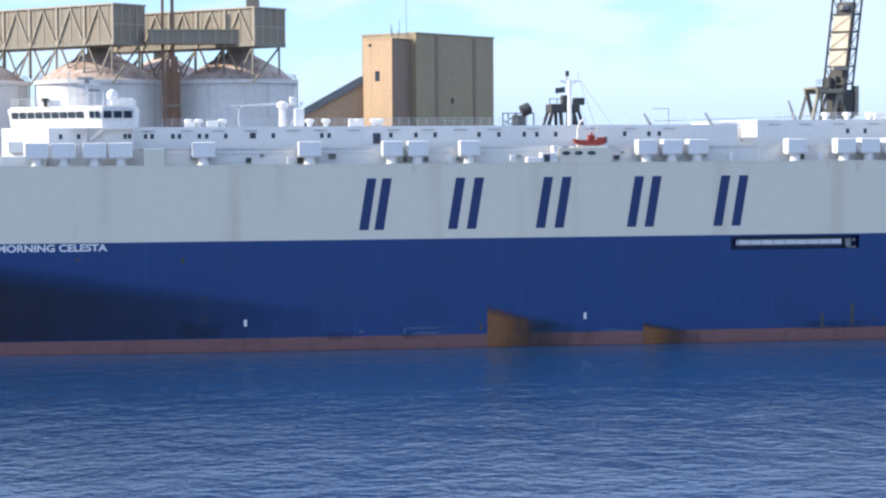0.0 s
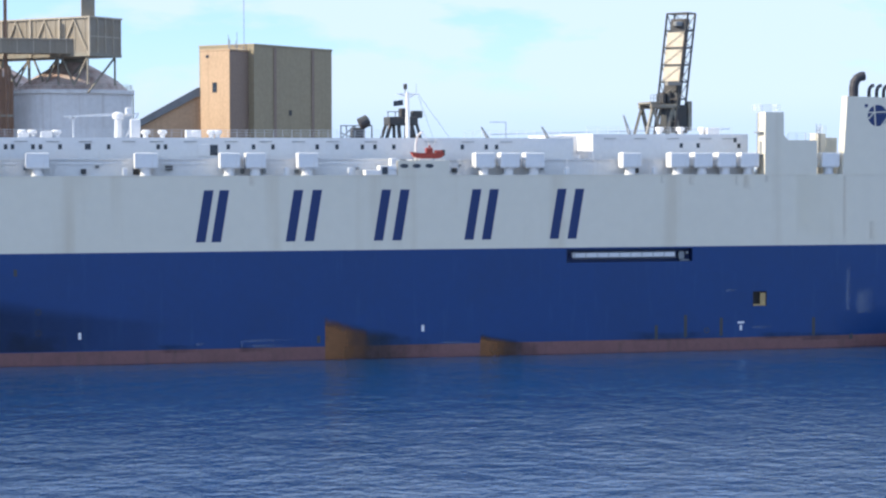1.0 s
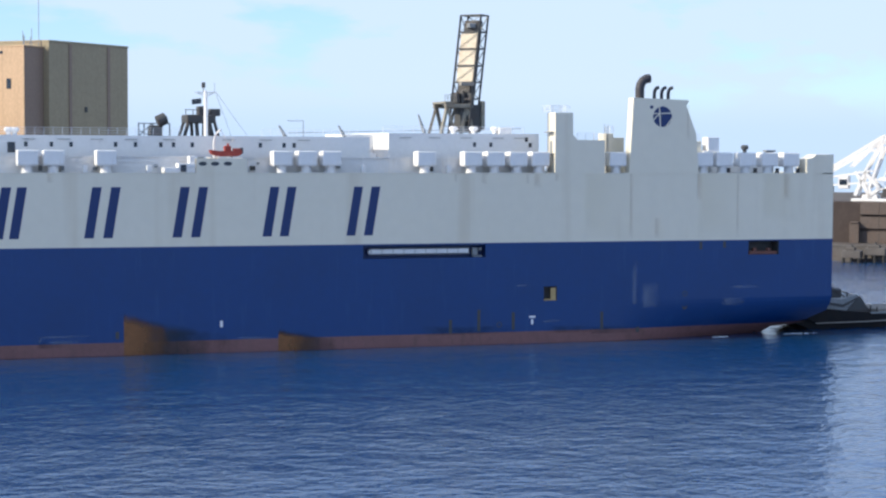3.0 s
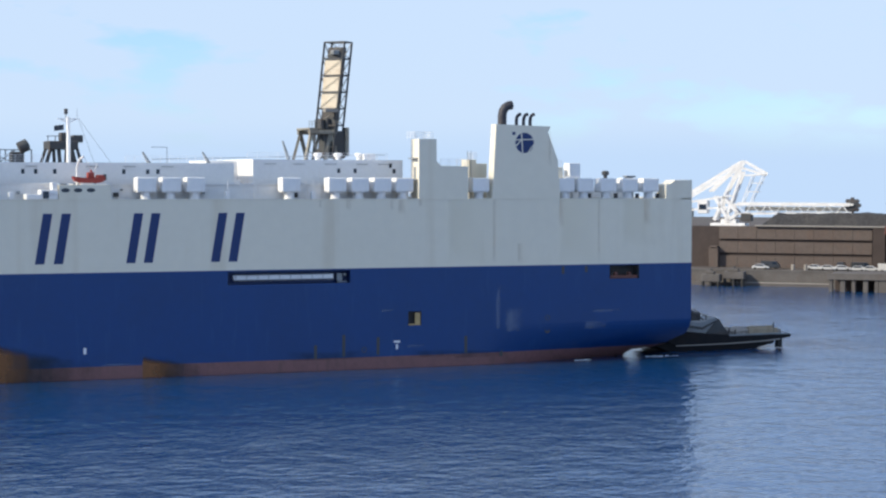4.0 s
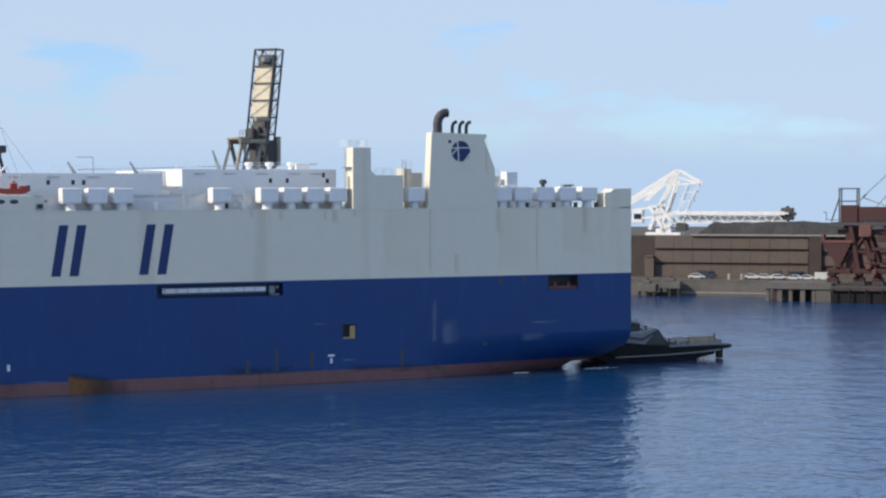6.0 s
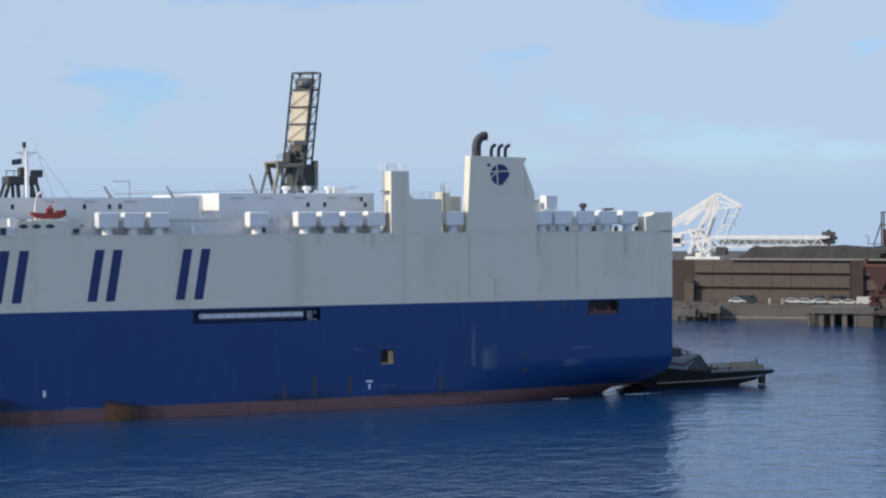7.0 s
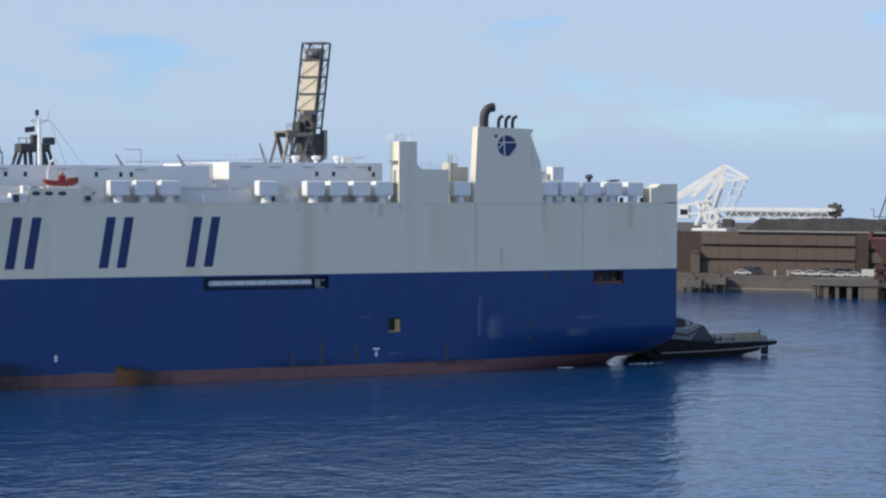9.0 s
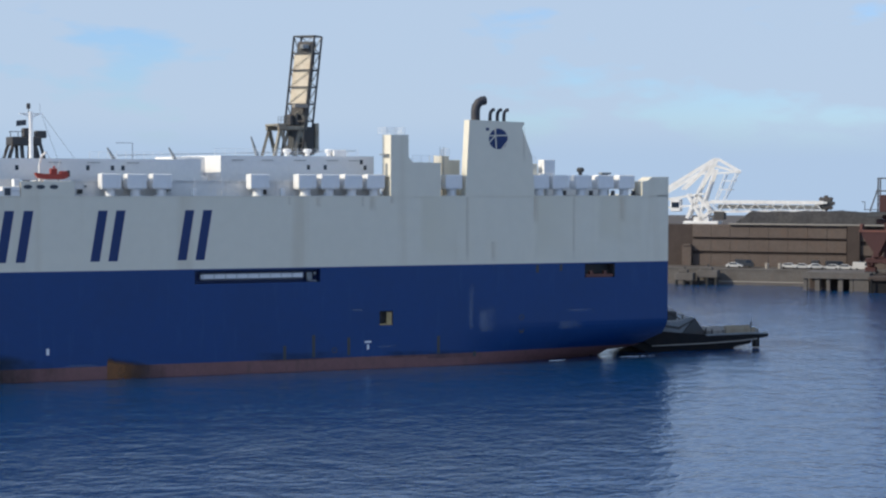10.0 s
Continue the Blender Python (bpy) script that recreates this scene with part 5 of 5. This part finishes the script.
for dep in (-2.2, 2.2):
    sbars("tie_rod", [(-26.0, 20.3, -5.5, 32.8), (-26.0, 19.2, -5.0, 31.6)], 0.32, depth=dep)
    sbars("mast_leg", [(-10.5, 22.0, -4.6, 33.2), (-14.5, 24.0, -5.0, 33.0), (-9.0, 17.5, -4.8, 30.0)], 0.42, depth=dep)
    sbars("mast_arm", [(-4.6, 33.2, 2.2, 29.4), (-5.0, 31.0, 2.0, 29.0), (-8.5, 28.6, 1.8, 29.2)], 0.30, depth=dep)
    sbars("rear_stay", [(1.6, 29.2, -2.2, 21.0), (-1.6, 29.0, -4.8, 20.6), (1.0, 26.6, -2.2, 26.6), (0.2, 24.0, -3.4, 24.0)], 0.16, depth=dep)
    sbars("boom_chord", [(-7.0, 20.2, 28.0, 20.4), (-7.0, 17.4, 27.5, 18.0)], 0.34, depth=dep)
    sbars("boom_lacing", [(-6 + 2.2 * i, 17.4 if i % 2 else 20.2, -3.8 + 2.2 * i, 20.2 if i % 2 else 17.5) for i in range(15)], 0.15, depth=dep)
    sbars("counter_boom", [(-26.0, 20.0, -8.0, 22.8), (-26.0, 18.0, -8.0, 19.5)], 0.34, depth=dep)
    sbars("slewing_frame", [(-13.0, 22.6, -8.5, 15.0), (-10.0, 22.6, -13.0, 15.5), (-10.5, 22.6, -6.0, 17.6), (-6.0, 17.6, -9.5, 15.0)], 0.55, depth=dep)
part("boom_cover", boxes((-4.0, 26.0, 69.0, 71.0, 18.4, 19.6), bevel=0.1), CREAM, stacker)
part("walkway", boxes((-6.0, 27.0, 67.4, 67.8, 19.9, 20.9)), LOADER_WHITE, stacker)
part("cabin", boxes((-18.0, -15.0, 67.5, 71, 17.4, 21.2), bevel=0.15), LOADER_WHITE, stacker)
part("cabin_window", boxes((-17.6, -15.4, 67.4, 67.5, 18.6, 20.2)), GLASS, stacker)
part("counterweight", boxes((-25.0, -20.0, 67.5, 72, 16.2, 19.0), bevel=0.2), GREY_STEEL, stacker)
part("travel_base", boxes((-14.0, -3.5, 67.0, 73.0, 13.6, 14.6), (-11.0, -6.4, 67.6, 72.4, 14.6, 15.8), (-13.6, -12.2, 67, 73, 4.1, 13.6), (-5.2, -3.8, 67, 73, 4.1, 13.6), bevel=0.15), LOADER_WHITE, stacker)
part("drive_house", boxes((-5.0, -1.8, 67.4, 71, 15.2, 17.6), bevel=0.15), DARK_STEEL, stacker)
part("bucket_wheel", lathe([(0.8, -0.9), (1.7, -0.8), (2.0, -0.3), (2.0, 0.3), (1.7, 0.8), (0.8, 0.9)], 16), DARK_STEEL, stacker, "dark bucket wheel", Matrix.Translation((27.6, 69.0, 20.2)) @ UPRIGHT)
for i in range(8):
    a = math.tau * i / 8
    part("bucket", boxes((-0.6, 0.6, -0.7, 0.7, -0.5, 0.5), bevel=0.15), DARK_STEEL, stacker, m=Matrix.Translation((27.6 + 1.9 * math.cos(a), 69.0, 20.2 + 1.7 * math.sin(a))) @ Matrix.Rotation(-a, 4, "Y"))

jetty = port_thing("jetty", "old concrete jetty on stout piers", "jetty")
part("jetty_deck", boxes((33.2, 49.5, -19, 0.5, 3.3, 4.4), (33.0, 49.5, -19.3, -18.6, 3.0, 4.6), bevel=0.06), CONCRETE, jetty)
for i in range(6):
    x = 33.4 + i * 2.8
    part("pier", boxes((x, x + (1.2 if i % 2 else 0.9), -18.8, -17.0, -5, 3.3), bevel=0.06), CONCRETE, jetty)
    part("pier", boxes((x, x + 1.0, -10, -8, -5, 3.3), bevel=0.06), CONCRETE, jetty)
part("pier_wall", boxes((45.6, 49.3, -18.9, -16, -5, 3.3), bevel=0.06), CONCRETE, jetty)
# Dark sheet behind the front piers, for the shade under the deck.
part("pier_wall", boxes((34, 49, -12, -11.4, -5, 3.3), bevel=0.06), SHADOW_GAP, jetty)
wharf = port_thing("crane_wharf", "timber-faced wharf under the crane, darkened in colour for its shade", "wharf")
# Deck and face toned near black, as this wharf lies in shade.
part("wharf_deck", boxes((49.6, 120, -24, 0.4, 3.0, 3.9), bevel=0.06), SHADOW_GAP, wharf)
part("wharf_face", boxes((49.9, 120, -23.2, -22.6, -5, 3.0)), SHADED_STEEL, wharf)
for i in range(18):
    part("fender_pile", bars([((50.4 + i * 3.9, -24.2, -5), (50.4 + i * 3.9, -24.2, 3.4))], 0.22, 8), SHADED_STEEL, wharf)

for x0, x1, y0, z0, z1, lab in ((-0.8, 3.2, -6.8, -6, 1.2, 0), (4.6, 9.2, -5.0, -6, 1.9, 1)):
    d = port_thing("mooring_dolphin", "weathered concrete mooring dolphin standing in the water", "dolphin", "mooring dolphins")
    part("dolphin_cap", boxes((x0 - 0.4, x1 + 0.4, y0 - 0.4, y0 + 3.4, z1, z1 + 1.9), (x0 + 0.4, x1 - 1.2, y0 + 0.4, y0 + 2.2, z1 + 1.9, z1 + 2.7), bevel=0.12), CONCRETE, d)
    for xx in (x0, (x0 + x1) / 2, x1):
        part("dolphin_pile", bars([((xx, y0, z0), (xx, y0, z1 + 0.1))], 0.4, 8), TYRE, d)
    part("bollard", lathe([(0.3, 0), (0.25, 0.5), (0.4, 0.7)], 10, ((x0 + x1) / 2, y0 + 1.0, z1 + 2.7 - 0.02)), DARK_STEEL, d)

# ---- red wharf crane ----
crane_ = port_thing("wharf_crane", "rust-red wharf crane with hopper and portal legs", "crane")
C = -12.0
for x in (49.0, 55.5, 60.0, 66.0):
    bogie = part("bogie", boxes((x - 1.4, x + 1.4, C - 1.2, C + 1.2, 4.2, 5.8), (x - 0.9, x + 0.9, C - 1.0, C + 1.0, 5.8, 6.8), bevel=0.2), CRANE_RED, crane_)
    for k in (-0.9, 0.0, 0.9):
        part("wheel", lathe([(0.42, -0.2), (0.42, 0.2)], 12), DARK_STEEL, bogie, m=Matrix.Translation((x + k, C - 1.25, 4.35)) @ UPRIGHT)
for a, b, r in (((49.2, 6.4), (52.4, 13.0), 0.7), ((55.6, 6.6), (53.4, 19.0), 0.8), ((60.0, 6.6), (57.0, 15.0), 0.6), ((66.0, 6.6), (62.0, 19.0), 0.8), ((50.0, 12.6), (58.0, 12.0), 0.5), ((52.0, 10.0), (56.5, 15.5), 0.4), ((57.0, 19.0), (60.5, 9.0), 0.5)):
    for dep in (-1.6, 6.5):
        part("portal_leg", bars([((a[0], C + dep, a[1]), (b[0], C + dep, b[1]))], r, 6), CRANE_RED, crane_)
part("portal_beam", boxes((48.0, 68.0, C - 2.4, C - 0.8, 6.8, 8.0), (49.0, 68.0, C + 5.5, C + 7.5, 7.0, 8.2), (50.2, 66, C - 1.0, C + 7, 16.4, 17.6), bevel=0.15), CRANE_RED, crane_)
hop = prism([(46.6, 14.6), (53.8, 14.6), (53.0, 13.0), (51.2, 9.2), (50.0, 9.2), (47.4, 13.0)], C - 2.8, C + 2.6)
part("hopper", hop, CRANE_RED, crane_, "rust-red tapered hopper")
part("hopper_rim", boxes((46.3, 54.0, C - 3.0, C - 2.7, 14.4, 15.0), (46.5, 47.1, C - 3, C + 2, 14.6, 16.4)), RUST_PALE, crane_)
part("tower_column", boxes((52.2, 55.0, C - 1.2, C + 2.2, 8.0, 19.6), (51.6, 55.6, C - 1.6, C + 2.6, 17.8, 18.6), bevel=0.15), CRANE_RED, crane_)
part("slew_platform", boxes((48.6, 64.0, C - 2.6, C + 5, 18.6, 19.4), (48.2, 52.0, C - 2.8, C + 2, 18.2, 18.7), bevel=0.1), DARK_STEEL, crane_)
part("machinery_house", boxes((51.0, 55.2, C - 2.2, C + 4.6, 19.4, 23.6), (55.4, 66.0, C - 2.0, C + 4.4, 19.6, 23.2), bevel=0.12), CRANE_RED, crane_, "rust-red machinery house")
part("side_cab", boxes((55.6, 58.6, C - 3.4, C - 2.0, 16.0, 18.8), bevel=0.15), RUST_PALE, crane_)
for x in (50.7, 55.0):
    for dep in (-1.8, 3.6):
        part("gantry_post", bars([((x, C + dep, 19.4), (x, C + dep, 27.8))], 0.24), DARK_STEEL, crane_)
part("gantry_beam", bars([((50.5, C - 1.8, 27.7), (55.2, C - 1.8, 27.7)), ((50.5, C + 3.6, 27.7), (55.2, C + 3.6, 27.7)), ((50.7, C - 1.8, 27.7), (50.7, C + 3.6, 27.7)), ((55.0, C - 1.8, 27.7), (55.0, C + 3.6, 27.7)), ((50.7, C - 1.8, 24.6), (55.0, C - 1.8, 24.6)), ((50.7, C - 1.8, 25.4), (48.8, C - 1.8, 19.6))], 0.22), DARK_STEEL, crane_)
part("ladder_arm", bars([((50.6, C - 2.4, 20.0), (47.4, C - 2.4, 20.0)), ((47.6, C - 2.4, 20.0), (47.6, C - 2.4, 21.9)), ((47.6, C - 2.4, 21.9), (46.8, C - 2.4, 21.9))], 0.12), DARK_STEEL, crane_)
part("jib", bars([((56.0, C, 25.4), (84.0, C, 52.0)), ((58.0, C, 21.5), (84.0, C, 51.0)), ((56.0, C, 25.6), (70.0, C, 20.4)), ((57.2, C, 26.4), (55.2, C, 24.4)), ((62.0, C, 31.0), (63.5, C, 27.6)), ((66.0, C, 35.0), (66.5, C, 31.0))], 0.17), GREY_STEEL, crane_)
part("crane_stair", boxes((57.0, 66.0, C - 2.6, C + 0.5, 9.0, 9.5), (58.6, 66, C - 2.4, C + 1, 12.4, 13.2), (60, 66, C - 2.4, C + 3, 14.6, 16.2), (57.4, 59.4, C - 2.5, C + 1, 10.2, 12.0), bevel=0.1), CRANE_RED, crane_)
for i, (x, w, z) in enumerate(((50.5, 1.5, 9.0), (57.8, 1.2, 8.6), (62.0, 1.6, 10.0), (64.2, 1.0, 8.4), (53.0, 1.2, 7.4), (59.3, 0.9, 7.2))):
    part("gear_box", boxes((x - w / 2, x + w / 2, C - 3.0, C - 1.0, z - 0.7, z + 0.7), bevel=0.12), RUST_PALE if i % 2 else CRANE_RED, crane_)

# ---- glowing sheet in the haze colour, added to hide the sea horizon ----
glow = bpy.data.materials.new("haze_glow")
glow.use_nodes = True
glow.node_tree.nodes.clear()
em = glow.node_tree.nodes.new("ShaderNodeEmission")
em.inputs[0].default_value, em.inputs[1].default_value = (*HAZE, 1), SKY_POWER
mo = glow.node_tree.nodes.new("ShaderNodeOutputMaterial")
glow.node_tree.links.new(em.outputs[0], mo.inputs[0])
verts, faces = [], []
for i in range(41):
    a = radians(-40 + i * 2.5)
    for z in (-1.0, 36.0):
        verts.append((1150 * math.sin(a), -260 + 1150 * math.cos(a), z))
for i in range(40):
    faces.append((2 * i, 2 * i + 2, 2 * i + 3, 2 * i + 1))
tagged(part("backdrop", mesh_from("backdrop", verts, faces), glow), "glowing haze-coloured sheet added beyond the port to hide the sea horizon", "backdrop", kind="structure")

# ---- vehicles on the quay ----


def car(name, label, x, y, z, turn, paint, van=False):
    c = thing(name, label, "van" if van else "car", PORT @ pose(x, y, z, 0, 0, turn), "vehicles on the quay")
    if van:
        prof = [(-2.5, 0.35), (2.5, 0.35), (2.5, 1.1), (2.1, 1.3), (1.6, 2.1), (-2.45, 2.15), (-2.5, 1.2)]
        glass = [(2.0, 1.32), (1.6, 1.98), (0.6, 1.98), (0.6, 1.32)]
    else:
        prof = [(-2.2, 0.35), (2.2, 0.35), (2.2, 0.75), (1.1, 0.95), (0.55, 1.45), (-1.1, 1.48), (-1.8, 0.98), (-2.2, 0.9)]
        glass = [(0.98, 0.98), (0.50, 1.38), (-1.05, 1.40), (-1.6, 1.0)]
    bm = prism(prof, -0.9, 0.9)
    bmesh.ops.bevel(bm, geom=list(bm.edges), offset=0.07, segments=1, affect="EDGES")
    part("car_body", bm, paint, c)
    part("side_window", prism(glass, -0.915, 0.915), GLASS, c)
    for wx in (-1.4, 1.4):
        for wy in (-0.85, 0.85):
            part("wheel", lathe([(0.33, -0.1), (0.33, 0.1)], 14), TYRE, c, m=Matrix.Translation((wx, wy, 0.33)) @ UPRIGHT)
    return c


for x, y, z, turn, paint, van in ((12.5, 3.0, 4.12, 4, CAR_WHITE, False), (14.6, 6.0, 4.12, 0, CAR_DARK, True), (26.5, 5.0, 4.12, 0, CAR_WHITE, False), (30.0, 4.0, 4.12, 5, CAR_WHITE, False), (33.0, 7.0, 4.12, 90, CAR_DARK, True),
                                  (34.4, 1.5, 4.42, 10, CAR_WHITE, False), (37.6, 1.8, 4.12, 180, CAR_WHITE, False), (38.0, 7.0, 4.12, 20, CAR_DARK, True), (41.2, 2.2, 4.12, 0, CAR_WHITE, False), (45.5, 2.2, 4.12, 0, CAR_WHITE, True)):
    if z == 4.42:
        y, z = -2.0, 4.41
    car("parked_van" if van else "parked_car", ("dark" if paint is CAR_DARK else "white") + (" van" if van else " car") + " parked on the port quay", x, y, z, turn, paint, van)
for x, y in ((21.0, 3.0), (24.4, 2.5)):
    d = port_thing("waste_drum", "small pale drum standing on the quay edge", "drum")
    part("drum_body", lathe([(0.5, 0), (0.5, 1.4), (0.42, 1.5)], 12, (x, y, 4.1)), PALE, d)


def motions():
    walk(water, [(0.0, pose(0, 0, 0)), (5.0, pose(1.6, -0.9, 0)), (10.0, pose(3.2, -1.8, 0))])


motions()
